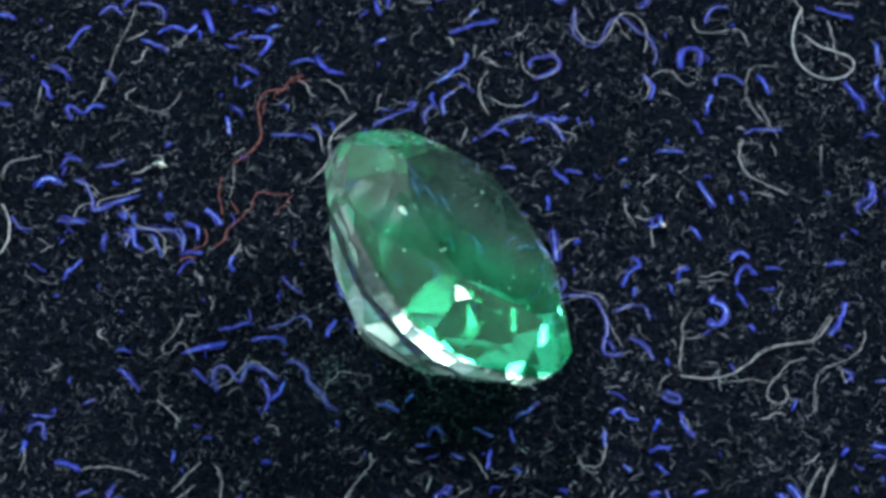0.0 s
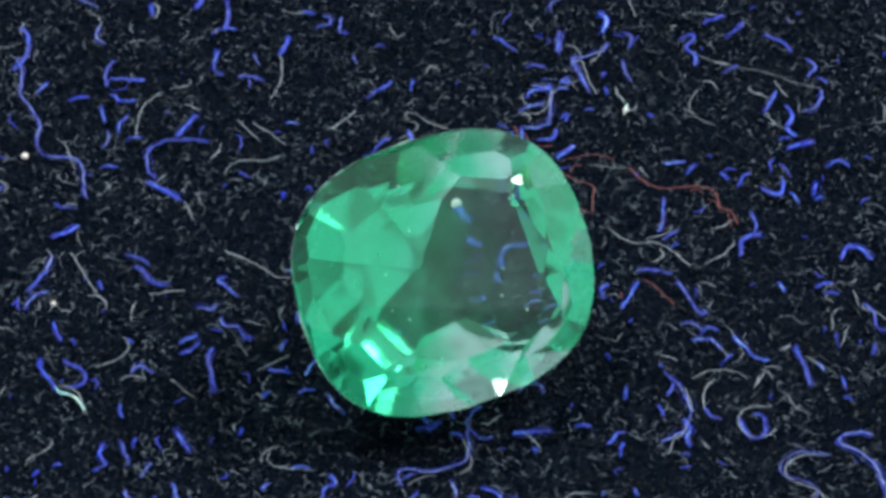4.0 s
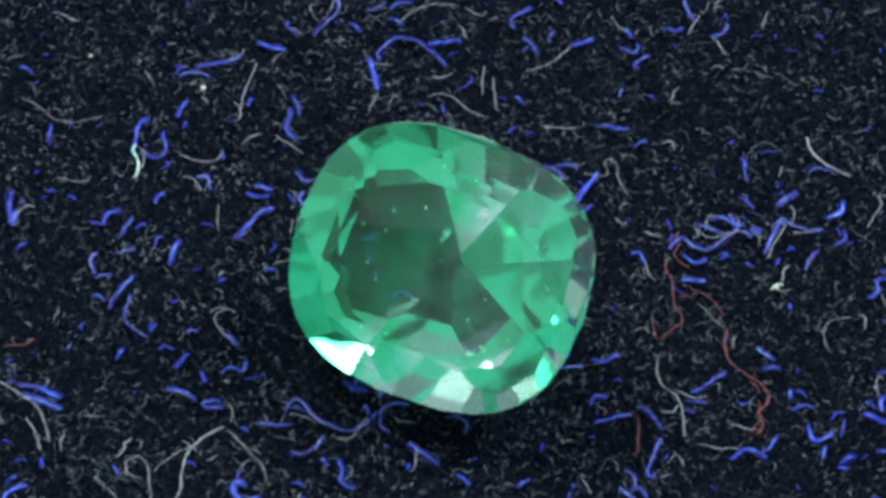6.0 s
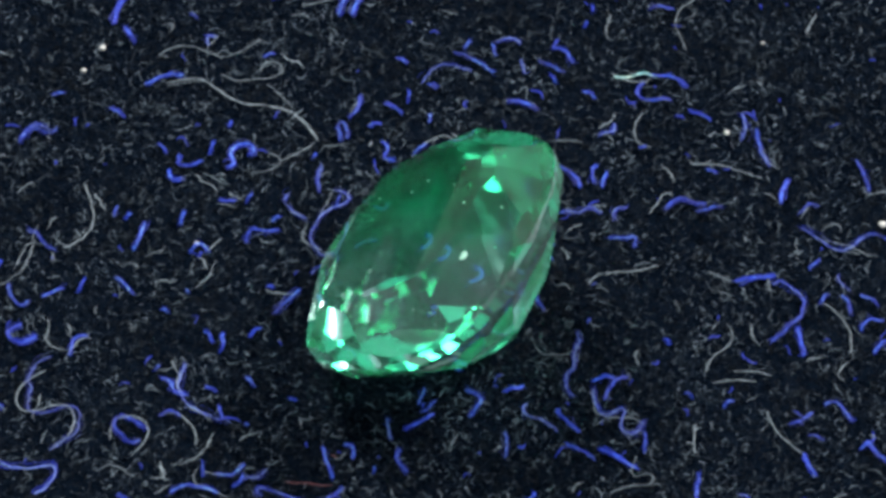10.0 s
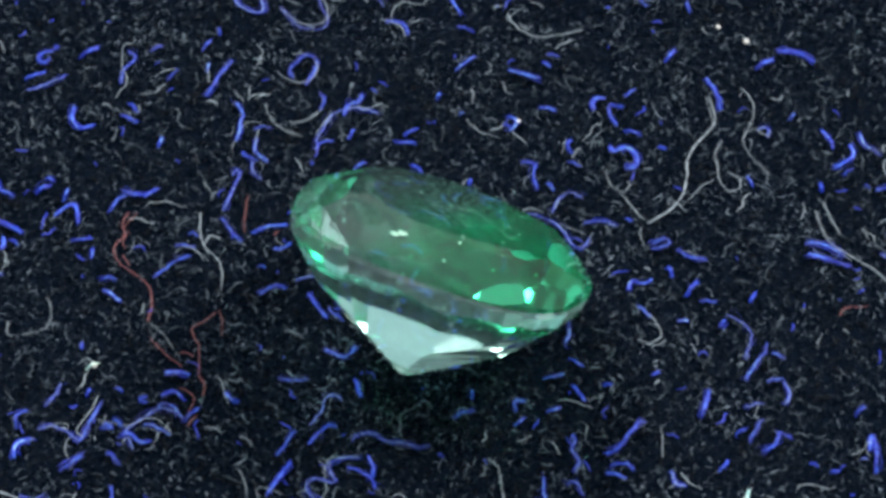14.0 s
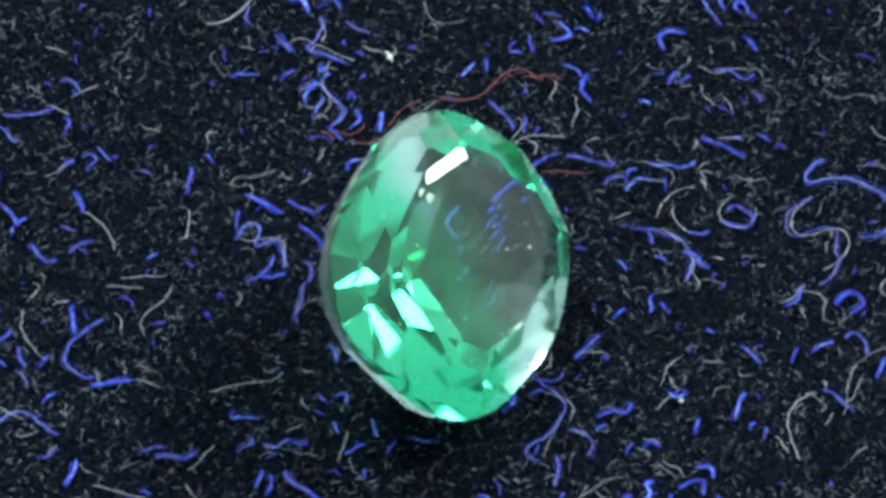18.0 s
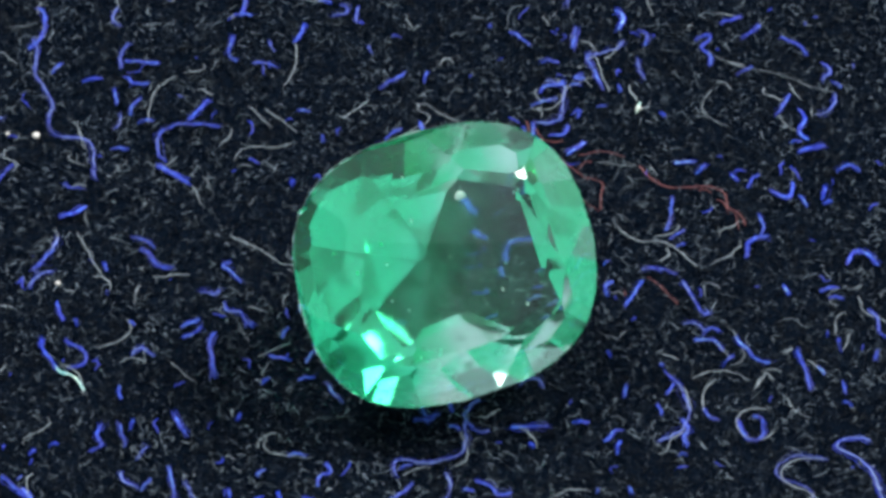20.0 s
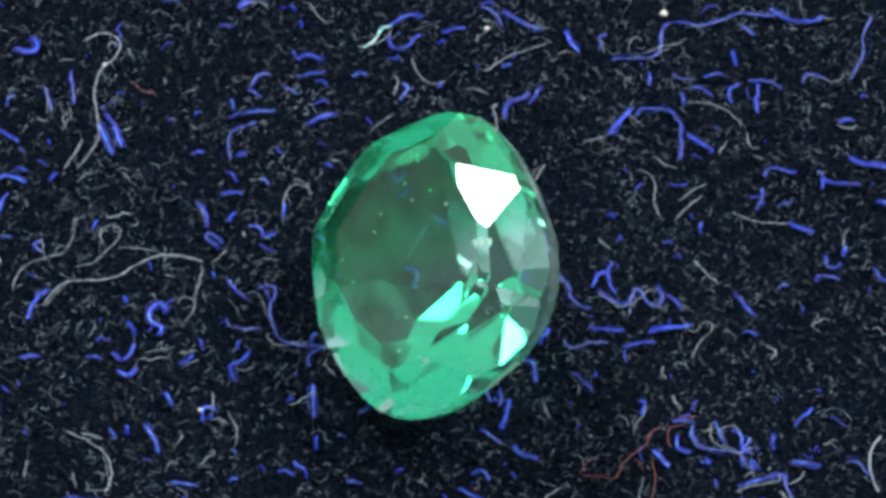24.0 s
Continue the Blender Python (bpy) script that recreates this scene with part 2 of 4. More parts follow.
def build_felt():
    bm = bmesh.new()
    n, rmax = 96, 0.0435
    radii = [0.0] + [0.0005 * k for k in range(1, 31)] + [0.018, 0.024, 0.031, 0.038, rmax]
    centre = bm.verts.new((0, 0, felt_height(0, 0)))
    last = None
    for r in radii[1:]:
        row = []
        for i in range(n):
            a = 2 * math.pi * i / n
            x, y = r * math.cos(a), r * math.sin(a)
            row.append(bm.verts.new((x, y, felt_height(x, y) - 0.07 * MM)))
        for i in range(n):
            if last is None:
                bm.faces.new((centre, row[i], row[(i + 1) % n]))
            else:
                bm.faces.new((last[i], row[i], row[(i + 1) % n], last[(i + 1) % n]))
        last = row
    low = [bm.verts.new((v.co.x, v.co.y, -0.0039)) for v in last]
    for i in range(n):
        bm.faces.new((last[i], low[i], low[(i + 1) % n], last[(i + 1) % n]))
    bm.faces.new(low[::-1])
    for f in bm.faces:
        f.smooth = True
    felt = part("felt", bm, FELT, None)
    tagged(felt, "black felt mat strewn with coloured lint fibres", "felt mat", kind="stuff")
    rng = np.random.default_rng(4)
    # the pile: short crimped strands lying every way
    count, k = 118000, 4
    r = 0.0148 * np.sqrt(rng.random(count))
    a = rng.random(count) * 2 * np.pi
    p = np.stack([r * np.cos(a), r * np.sin(a), rng.normal(-0.03, 0.045, count) * MM], -1)
    head = rng.random(count) * 2 * np.pi
    length = rng.gamma(2.6, 0.062, count) * MM
    bend = rng.normal(0, 1.3, (count, 1))
    bend2 = rng.normal(0, 1.6, (count, 1))
    s = np.linspace(0, 1, k)[None]
    th = head[:, None] + bend * s + bend2 * s * s
    step = (length / (k - 1))[:, None]
    x = np.cumsum(np.cos(th) * step, 1)
    y = np.cumsum(np.sin(th) * step, 1)
    rise = rng.normal(0.02, 0.06, (count, 1)) * MM
    z = rise * 4 * s * (1 - s) + rng.normal(0, 0.05, (count, 1)) * MM * (s - 0.5)
    path = p[:, None] + np.stack([x - x[:, 1:2], y - y[:, 1:2], z + 0 * x], -1)
    rad = (0.0038 + 0.0052 * rng.random((count, 1)) ** 2) * MM * np.array([[0.5, 1, 1, 0.5]])
    v, f = tubes(path, rad, 3)
    pile = new("pile", array_mesh("pile", v, f, PILE))
    pile.parent = felt
    tagged(pile, "dense black and grey felt strands", kind="stuff")
    for name, mat, count, label, seed in (("blue_fluff", BLUE_HALO_FLUFF, 240, "scattered tiny blue lint bits", 8), ("pale_fluff", PALE, 220, "scattered fine pale lint hairs", 9)):
        rng = np.random.default_rng(seed)
        k = 7
        r = 0.0148 * np.sqrt(rng.random(count))
        a = rng.random(count) * 2 * np.pi
        length = rng.gamma(3.0, 0.08 if seed == 8 else 0.15, count) * MM
        th = rng.random((count, 1)) * 2 * np.pi + np.cumsum(rng.normal(0, 0.55, (count, k)), 1)
        step = (length / (k - 1))[:, None]
        x = np.cumsum(np.cos(th) * step, 1) + (r * np.cos(a))[:, None]
        y = np.cumsum(np.sin(th) * step, 1) + (r * np.sin(a))[:, None]
        z = np.full_like(x, 0.02 * MM) + rng.normal(0, 0.03, (count, 1)) * MM + np.sin(np.linspace(0, np.pi, k))[None] * 0.04 * MM
        rad = rng.uniform(0.008, 0.019, (count, 1)) * MM * np.array([[0.3, 0.8, 1, 1, 1, 0.8, 0.3]]) * (1.0 if seed == 8 else 0.6)
        v, f = tubes(np.stack([x, y, z], -1), rad, 5)
        bits = new(name, array_mesh(name, v, f, mat))
        bits.parent = felt
        tagged(bits, label, kind="stuff")
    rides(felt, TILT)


build_felt()


# ---- the gemstone ----
A, B, POW = 3.091 * MM, 3.449 * MM, 2.615   # half width, half length and squareness of the cushion outline
GIRDLE, CROWN, PAVILION = 0.50 * MM, 0.78 * MM, 2.857 * MM


def outline(a):
    c, s = math.cos(a), math.sin(a)
    return Vector((math.copysign(abs(c) ** (2 / POW), c) * A, math.copysign(abs(s) ** (2 / POW), s) * B, 0))


RIM = [outline(2 * math.pi * i / 720) for i in range(720)]


def support(phi):
    d = Vector((math.cos(phi), math.sin(phi), 0))
    return max(p.dot(d) for p in RIM)


def cut(bm, normal, dist):
    """Grinds one flat facet: removes all beyond the plane."""
    n = normal.normalized()
    r = bmesh.ops.bisect_plane(bm, geom=bm.verts[:] + bm.edges[:] + bm.faces[:], dist=1e-8, plane_co=n * dist, plane_no=n, clear_outer=True)
    edges = [e for e in r["geom_cut"] if isinstance(e, bmesh.types.BMEdge)]
    if edges:
        bmesh.ops.holes_fill(bm, edges=[e for e in bm.edges if e.is_boundary], sides=0)


def facet(bm, phi, slope, through_r, through_z, top):
    """A facet facing azimuth phi whose plane holds the point at distance through_r from the axis and height through_z."""
    s = math.sin(slope)
    n = Vector((s * math.cos(phi), s * math.sin(phi), math.cos(slope) if top else -math.cos(slope)))
    cut(bm, n, s * through_r + n.z * through_z)


def build_gem():
    rng = random.Random(11)
    jit = lambda d: rng.uniform(-d, d)
    bm = bmesh.new()
    block(bm, (-2 * A, -2 * B, -2 * PAVILION), (2 * A, 2 * B, 2 * CROWN))
    for i in range(32):
        phi = 2 * math.pi * (i + 0.5) / 32
        facet(bm, phi, math.pi / 2, support(phi) * (1 + jit(0.004)), 0, True)
    g, top, low = GIRDLE / 2, GIRDLE / 2 + CROWN, -GIRDLE / 2 - PAVILION
    # the girdle is rounded over by two narrow rows of steep facets
    for i in range(32):
        phi = 2 * math.pi * (i + 0.25) / 32
        facet(bm, phi, radians(79 + jit(2.0)), support(phi), 0.03 * MM, True)
        facet(bm, phi + 0.05, radians(76 + jit(2.0)), support(phi + 0.05), -0.03 * MM, False)
    cut(bm, Vector((jit(0.01), jit(0.01), 1)), top)
    cut(bm, Vector((jit(0.02), jit(0.02), -1)), -low)
    for i in range(8):
        phi = math.pi * i / 4
        mid = phi + math.pi / 8
        # crown: kites from girdle to table, broad triangles on the girdle between them, stars round the table
        facet(bm, phi + 0.07 + jit(0.02), radians(26.5 + jit(0.6)), support(phi), 0.42 * MM, True)
        facet(bm, mid + 0.02 + jit(0.03), radians(38.5 + jit(0.8)), support(mid), 0.10 * MM, True)
        facet(bm, mid + jit(0.03), radians(14.5 + jit(0.8)), support(mid) * 0.76, 0.87 * MM, True)
        # pavilion mains from the culet up
        slope, reach = (35.15, 0.027) if i % 2 else (36.6, 0.05)
        facet(bm, phi + jit(0.03), radians(slope + jit(0.8)), support(phi) * reach, low, False)
        # and broad facets above them, up to the girdle
        facet(bm, phi + jit(0.03), radians(48.8 + jit(0.5)), support(phi), -g * (1.0 + jit(0.1)), False)
        facet(bm, mid + jit(0.03), radians(48.8 + jit(0.5)), support(mid), -g * (1.0 + jit(0.1)), False)
    bmesh.ops.recalc_face_normals(bm, faces=bm.faces)
    bmesh.ops.dissolve_degenerate(bm, dist=1e-7, edges=bm.edges)
    gem = new("gemstone")
    tagged(gem, "clear cushion-cut gemstone with emerald-green layer, tilted on black felt", "gemstone")
    split = 0.06 * MM
    for name, keep_top, label in (("crown", True, "clear faceted crown with a flat table"), ("pavilion", False, "clear faceted pavilion")):
        half = bm.copy()
        bmesh.ops.bisect_plane(half, geom=half.verts[:] + half.edges[:] + half.faces[:], dist=1e-9, plane_co=(0, 0, split), plane_no=(0, 0, 1),
                               clear_outer=not keep_top, clear_inner=keep_top)
        part(name, half, CLEAR if keep_top else GLASSY, gem, label)
    bm.free()
    bm = bmesh.new()
    ring = [bm.verts.new((outline(2 * math.pi * (i + 0.5) / 64) * 0.997)) for i in range(64)]
    bm.faces.new(ring)
    for v in bm.verts:
        v.co.z = split
    part("cement_layer", bm, CEMENT, gem, "transparent emerald-green cement layer")
    # a flattened gas bubble and small specks caught in the cement
    bm = bmesh.new()
    bmesh.ops.create_uvsphere(bm, u_segments=20, v_segments=10, radius=1.0)
    for v in bm.verts:
        v.co = Vector((v.co.x * 0.10 + 0.03 * v.co.y * v.co.y, v.co.y * 0.13, v.co.z * 0.014)) * MM + Vector((-1.50, 0.62, 0.09)) * MM
    for f in bm.faces:
        f.smooth = True
    part("gas_bubble", bm, BUBBLE, gem, "pale flattened gas bubble")
    for i in range(22):
        bm = bmesh.new()
        bmesh.ops.create_icosphere(bm, subdivisions=1, radius=rng.uniform(0.012, 0.03) * MM)
        r, a = 2.5 * math.sqrt(rng.random()), rng.uniform(0, 2 * math.pi)
        at = Vector((r * math.cos(a) * 0.9, r * math.sin(a), rng.uniform(-0.25, 0.45))) * MM
        stretch = rng.uniform(0.6, 2.2)
        for v in bm.verts:
            v.co = Vector((v.co.x * stretch, v.co.y, v.co.z)) + at
        part("inclusion", bm, BUBBLE, gem, "tiny pale speck inside the stone")
    m = Matrix.Translation((0.209 * MM, 0.116 * MM, 2.86 * MM)) @ pose(0, 0, 0, 0, 0, 24.4) @ pose(0, 0, 0, 0, 40.7, 0) @ pose(0, 0, 0, 0, 0, 0.4)
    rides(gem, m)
    return gem


build_gem()


# ---- lint ----
def lint_path(length, turns, crimp, lift, k):
    """Centre line of a fibre that starts at the origin along x: turns are its bends in radians, spread evenly along it."""
    s = np.linspace(0, 1, k)
    n = len(turns) + 1
    th = np.interp(s, (np.arange(n) + 0.5) / n, np.concatenate([[0], np.cumsum(turns)])) + crimp
    step = length / (k - 1)
    x = np.concatenate([[0], np.cumsum(np.cos(th[:-1]) * step)])
    y = np.concatenate([[0], np.cumsum(np.sin(th[:-1]) * step)])
    z = lift * np.sin(np.pi * s) + 0.012 * MM * np.sin(9 * s + length * 9e3)
    return np.stack([x, y, z], -1)


LINT_RNG = np.random.default_rng(21)


def lint(hue, x, y, heading, length, turns=(), thick=40):
    """One loose fibre on the felt. x, y, length in millimetres, thick in micrometres; heading and turns in degrees."""
    rng = LINT_RNG
    k = max(10, min(72, int(length * 14) + 6 + 3 * len(turns)))
    blend = (0.25, 0.5, 0.25)
    crimp = np.convolve(rng.normal(0, {"b": 0.34, "v": 0.34}.get(hue, 0.22) if thick < 60 else 0.10, k + 2), blend, "valid")
    path = lint_path(length * MM, [radians(a) for a in turns], crimp, rng.uniform(0.02, 0.10) * MM, k)
    core = thick * {"b": 0.20, "v": 0.19, "r": 0.22, "w": 0.215}.get(hue, 0.36) * rng.uniform(0.8, 1.15) * 1e-6
    paths, radii = [path], [core * np.convolve(rng.uniform(0.55, 1.3, k + 2), blend, "valid")]
    # finer hairs that run along and stray from the fibre; blue ones imitate glow
    for n in range({"b": 12, "v": 6, "m": 4, "r": 1, "w": 1}[hue]):
        stray = np.cumsum(rng.normal(0, 0.008 if hue in "bvm" else 0.006, (k, 3)), 0) * MM
        stray -= stray.mean(0, keepdims=True) * 0.8
        stray += rng.normal(0, core * (2.6 if hue in "bv" else 0.7), (1, 3))
        if hue in "bv" and thick < 60 and n < 2:
            # tangled loops
            turns = np.linspace(0, rng.uniform(0.6, 2.2), k) * 2 * np.pi + rng.uniform(0, 6.3)
            amp = min(0.12, 0.16 * length) * rng.uniform(0.2, 0.9) * MM
            stray[:, 0] += amp * np.sin(turns)
            stray[:, 1] += amp * np.cos(turns * rng.uniform(0.7, 1.3))
        stray[:, 2] = np.abs(stray[:, 2]) * 0.6 - (core * 1.3 if hue in "bv" and n > 1 else 0)
        paths.append(path + stray)
        radii.append(core * (rng.uniform(0.3, 0.75) if hue in "bv" and n > 1 else rng.uniform(0.25, 0.45)) * np.ones(k))
    rad = np.array(radii)
    rad[:, 0] *= 0.15
    rad[:, -1] *= 0.15
    name, colour = NAMES[hue]
    v, f = tubes(np.array(paths[:1]), rad[:1], 6)
    ob = new(name, array_mesh(name, v, f, LINTS[hue]))
    v, f = tubes(np.array(paths[1:]), rad[1:], 4)
    fuzz = new("fuzz", array_mesh("fuzz", v, f, BLUE_HALO_FLUFF if hue in "bv" else LINTS[hue]))
    fuzz.parent = ob
    tagged(fuzz, "fine stray hairs along the fibre, on blue ones imitating its glow", kind="stuff")
    turn = sum(abs(a) for a in turns)
    form = "straight" if turn < 25 else "curled" if turn > 120 else "bent"
    size = "long" if length > 2.2 else "short" if length < 0.9 else "thin"
    tagged(ob, f"{size} {form} {colour} lint fibre lying on black felt", "lint fibre", group="lint fibres on the felt")
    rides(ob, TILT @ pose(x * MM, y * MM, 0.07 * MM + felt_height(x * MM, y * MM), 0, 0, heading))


def fleck(x, y, size):
    """A pale crumb of dust."""
    rng = random.Random(round(x * 977 + y * 131))
    bm = bmesh.new()
    bmesh.ops.create_icosphere(bm, subdivisions=2, radius=size * 0.62 * MM)
    for v in bm.verts:
        v.co *= 0.8 + 0.4 * rng.random()
        v.co.z *= 0.6
    for f in bm.faces:
        f.smooth = True
    ob = new("dust_fleck", mesh_of("dust_fleck", bm, FLECK))
    tagged(ob, "tiny pale crumb of dust on black felt", "dust fleck", group="dust flecks on the felt")
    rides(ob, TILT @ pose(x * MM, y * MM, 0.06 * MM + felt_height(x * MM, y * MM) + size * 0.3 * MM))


lint('v', 10.01, 4.42, 292, 0.96, (-6, -29, -34, -23), 40)
lint('v', -3.21, 11.18, 325, 1.08, (12, 10, 8, 7), 40)
lint('b', -3.04, 11.46, 342, 0.53, (), 39)
lint('b', -2.21, 11.56, 199, 1.07, (-112, -84, -28, 56), 39)
lint('b', -1.65, 11.12, 351, 0.55, (), 64)
lint('b', 3.56, -9.91, 240, 0.62, (), 39)
lint('w', 3.22, -11.45, 111, 2.29, (-23, 32, 38, -3), 30)
lint('b', 2.53, -11.85, 283, 0.39, (), 39)
lint('w', 2.70, -12.61, 157, 0.42, (), 30)
lint('b', 4.34, 11.12, 320, 0.63, (1, 2, 4, 5), 39)
lint('v', -10.54, -4.06, 220, 1.12, (-64, 9, 38, 24), 40)
lint('v', -11.64, -4.48, 240, 1.01, (-20, -94, -72, 45), 40)
lint('v', -11.74, -4.18, 144, 1.10, (11, 7, 3, -1), 40)
lint('v', -11.42, -3.89, 32, 1.33, (20, 14, 8, 3), 40)
lint('v', -10.68, -2.08, 180, 0.74, (-11, 13, 36, 60), 40)
lint('b', 5.72, -8.72, 237, 0.95, (-2, -3, -3, -4), 64)
lint('b', 10.56, 2.98, 241, 0.33, (), 39)
lint('w', 10.89, 1.36, 264, 0.34, (), 30)
lint('b', 10.53, 0.46, 352, 0.50, (), 64)
lint('b', 11.27, 0.53, 305, 0.96, (-4, -4, -4, -3), 64)
lint('b', -8.77, 0.95, 62, 0.71, (0, -1, -1), 39)
lint('b', -3.69, 1.23, 302, 0.70, (5, 13, 4), 39)
lint('b', -5.05, -0.31, 1, 0.80, (10, 15, 2), 39)
lint('w', -5.91, 0.00, 264, 2.25, (-14, -15, 2, 24, 127, 56, -89, -59, 0), 30)
lint('b', -5.80, -0.93, 20, 0.99, (-3, -2, 0), 64)
lint('b', -7.30, -1.41, 316, 0.81, (0, -1, -1), 39)
lint('b', -5.59, -1.35, 309, 0.53, (1, 8, 5), 39)
lint('b', -4.28, -0.54, 0, 0.85, (0, -1, -3, -7, -34), 39)
lint('b', -2.34, 0.06, 258, 0.50, (), 39)
lint('v', -4.98, -1.92, 120, 2.65, (-35, -65, -76, -9, 134, -21, -54, -20, -11), 40)
lint('v', -3.46, -1.09, 5, 1.95, (-42, -33, -16, 30, 5, -6, -4, 44), 40)
lint('b', -4.00, -1.57, 287, 0.93, (-14, -11, -1), 39)
lint('b', -3.74, -2.17, 59, 0.61, (), 39)
lint('w', -3.79, -2.83, 355, 0.44, (-9, -51, -16), 30)
lint('b', -3.82, -3.74, 353, 0.19, (), 39)
lint('b', -5.87, -3.57, 270, 0.32, (), 39)
lint('w', -6.36, -2.22, 313, 0.84, (), 30)
lint('v', -9.20, -2.74, 345, 0.54, (7, 3, 0), 40)
lint('v', -9.20, -3.20, 66, 0.78, (-60, -82, -1), 40)
lint('w', -9.28, -3.55, 275, 0.69, (-4, -15, -5), 30)
lint('b', -8.52, -3.97, 344, 0.65, (0, 0, 0), 39)
lint('w', -7.90, -4.15, 10, 1.39, (-3, -10, -8, -8, -3), 30)
lint('b', -1.30, -2.13, 352, 0.55, (0, -5, -11), 39)
lint('b', -0.65, -2.05, 52, 0.27, (), 39)
lint('b', -0.09, -2.94, 66, 0.52, (-19, -92, -7), 39)
lint('b', -0.38, -3.20, 354, 0.35, (), 39)
lint('w', -0.07, -4.44, 80, 0.41, (), 30)
lint('w', -5.83, -4.66, 51, 1.03, (3, 8, 3), 30)
lint('b', -6.08, 1.72, 20, 0.51, (), 39)
lint('b', 5.29, 1.37, 301, 0.36, (), 39)
lint('b', 5.55, 1.49, 85, 0.45, (-15, -51, -10), 39)
lint('b', 6.88, 1.38, 87, 0.96, (-3, -30, -42, -60, -9), 39)
lint('b', 6.93, 1.17, 302, 0.42, (), 39)
lint('b', 6.40, 1.05, 238, 1.39, (113, -21, -50, -26, -22, -49, -68), 64)
lint('b', 9.44, 1.03, 254, 0.98, (-3, -6, -1), 39)
lint('b', 9.00, 2.04, 17, 0.42, (), 64)
lint('w', 2.92, 0.76, 23, 1.26, (-2, -8, -21, -46, -9), 30)
lint('v', 4.07, 0.54, 44, 1.06, (-10, -23, -21, -44, -11), 40)
lint('w', 3.99, 0.23, 277, 0.71, (9, 12, 2), 30)
lint('b', 3.91, -0.24, 301, 0.35, (), 39)
lint('v', 4.44, -0.17, 326, 0.83, (-10, -25, -6), 40)
lint('b', 4.54, 1.24, 262, 0.27, (), 39)
lint('w', 5.59, -1.10, 345, 4.27, (20, 15, 19, 9, -22, -18, 5, 49, -1), 60)
lint('w', 8.52, -0.53, 192, 2.45, (23, 23, -1, 5, 43, 58, 91, 32), 30)
lint('w', 9.87, 0.30, 269, 2.83, (-25, -26, -16, 10, 42, 19, 2), 30)
lint('v', 9.35, -0.85, 344, 0.49, (-2, -99, -37), 40)
lint('b', 5.25, -1.67, 287, 0.99, (56, 29, 108, 38, 0), 39)
lint('w', 5.12, -1.53, 67, 0.56, (-5, -20, -8), 30)
lint('b', 4.05, -2.18, 44, 0.84, (-17, -91, -7, 53, 42), 39)
lint('b', 5.65, -2.11, 274, 0.74, (4, 25, 15), 39)
lint('b', 4.93, -3.15, 2, 0.52, (), 39)
lint('b', 3.93, -2.63, 279, 0.46, (), 39)
lint('w', 3.34, -3.36, 296, 0.70, (11, 41, 10), 30)
lint('b', 4.38, -3.52, 327, 0.26, (), 39)
lint('b', 5.11, -3.49, 312, 0.39, (), 39)
lint('b', 1.76, -2.67, 278, 0.40, (), 39)
lint('b', 1.88, -2.41, 36, 0.73, (), 39)
lint('b', 0.94, -2.70, 327, 0.53, (), 39)
lint('b', 1.35, -3.24, 272, 0.55, (), 39)
lint('b', 1.88, -3.72, 337, 0.24, (), 39)
lint('b', 2.93, -4.24, 337, 0.19, (), 39)
lint('b', 5.00, -4.29, 15, 0.22, (), 64)
lint('w', 8.86, -4.24, 75, 1.02, (-3, -5, -1), 30)
lint('b', 0.31, -4.37, 27, 0.24, (), 39)
lint('b', 7.24, 0.30, 300, 0.18, (), 39)
lint('b', 10.09, -1.13, 14, 0.26, (), 39)
lint('b', 0.44, -3.42, 354, 0.35, (), 39)
lint('b', 10.24, -3.64, 293, 0.11, (), 39)
lint('b', 0.21, -8.82, 17, 0.60, (), 39)
lint('b', 1.28, -9.02, 4, 1.00, (21, 7, 0), 39)
lint('b', 1.25, -8.50, 60, 1.32, (-1, -8, -43, -83, -3), 39)
lint('w', 1.99, -8.55, 83, 1.10, (-24, -23, -18, -6, 0), 30)
lint('w', 1.40, -7.77, 110, 1.34, (2, 8, 6, 23, 51, 20), 30)
lint('w', 1.80, -7.19, 126, 0.68, (-6, -36, -16), 30)
lint('b', 0.67, -5.87, 128, 0.47, (0, -3, -4), 39)
lint('b', 0.94, -5.84, 112, 0.59, (4, 20, 10), 39)
lint('b', 1.99, -4.95, 193, 1.29, (0, 1, 2, -17, -21), 64)
lint('v', -0.11, -5.04, 27, 1.03, (3, 53, 20, -71, -7, 37), 40)
lint('v', -0.37, -5.57, 67, 0.59, (0, 30, 81), 40)
lint('w', 0.61, -4.56, 46, 0.44, (), 30)
lint('w', 1.31, -4.04, 121, 0.89, (4, 4, 0), 30)
lint('b', 2.39, -7.11, 30, 0.39, (), 39)
lint('b', 3.50, -7.37, 344, 0.98, (4, 50, 0, -104, -4), 39)
lint('b', 3.42, -7.03, 19, 0.75, (1, 5, 4), 39)
lint('b', 4.48, -5.72, 18, 1.15, (1, 3, 2), 39)
lint('b', 5.55, -5.90, 105, 0.34, (), 39)
lint('v', 4.87, -5.34, 35, 1.52, (3, 14, 48, 7, 0), 40)
lint('b', 5.05, -2.60, 66, 0.33, (), 39)
lint('b', 2.79, 0.50, 74, 0.30, (), 39)
lint('b', 2.46, -0.08, 21, 0.37, (), 39)
lint('b', 2.20, 0.49, 26, 0.21, (), 39)
lint('w', 4.73, -0.78, 77, 0.29, (), 30)
lint('w', 4.11, 0.57, 20, 0.41, (), 30)
lint('b', 4.50, -8.88, 137, 0.20, (), 39)
lint('w', -3.20, 3.88, 46, 2.35, (9, 14, 37, -31, -24, -3, 0), 30)
lint('w', -2.92, 4.77, 102, 0.88, (2, 29, 37), 30)
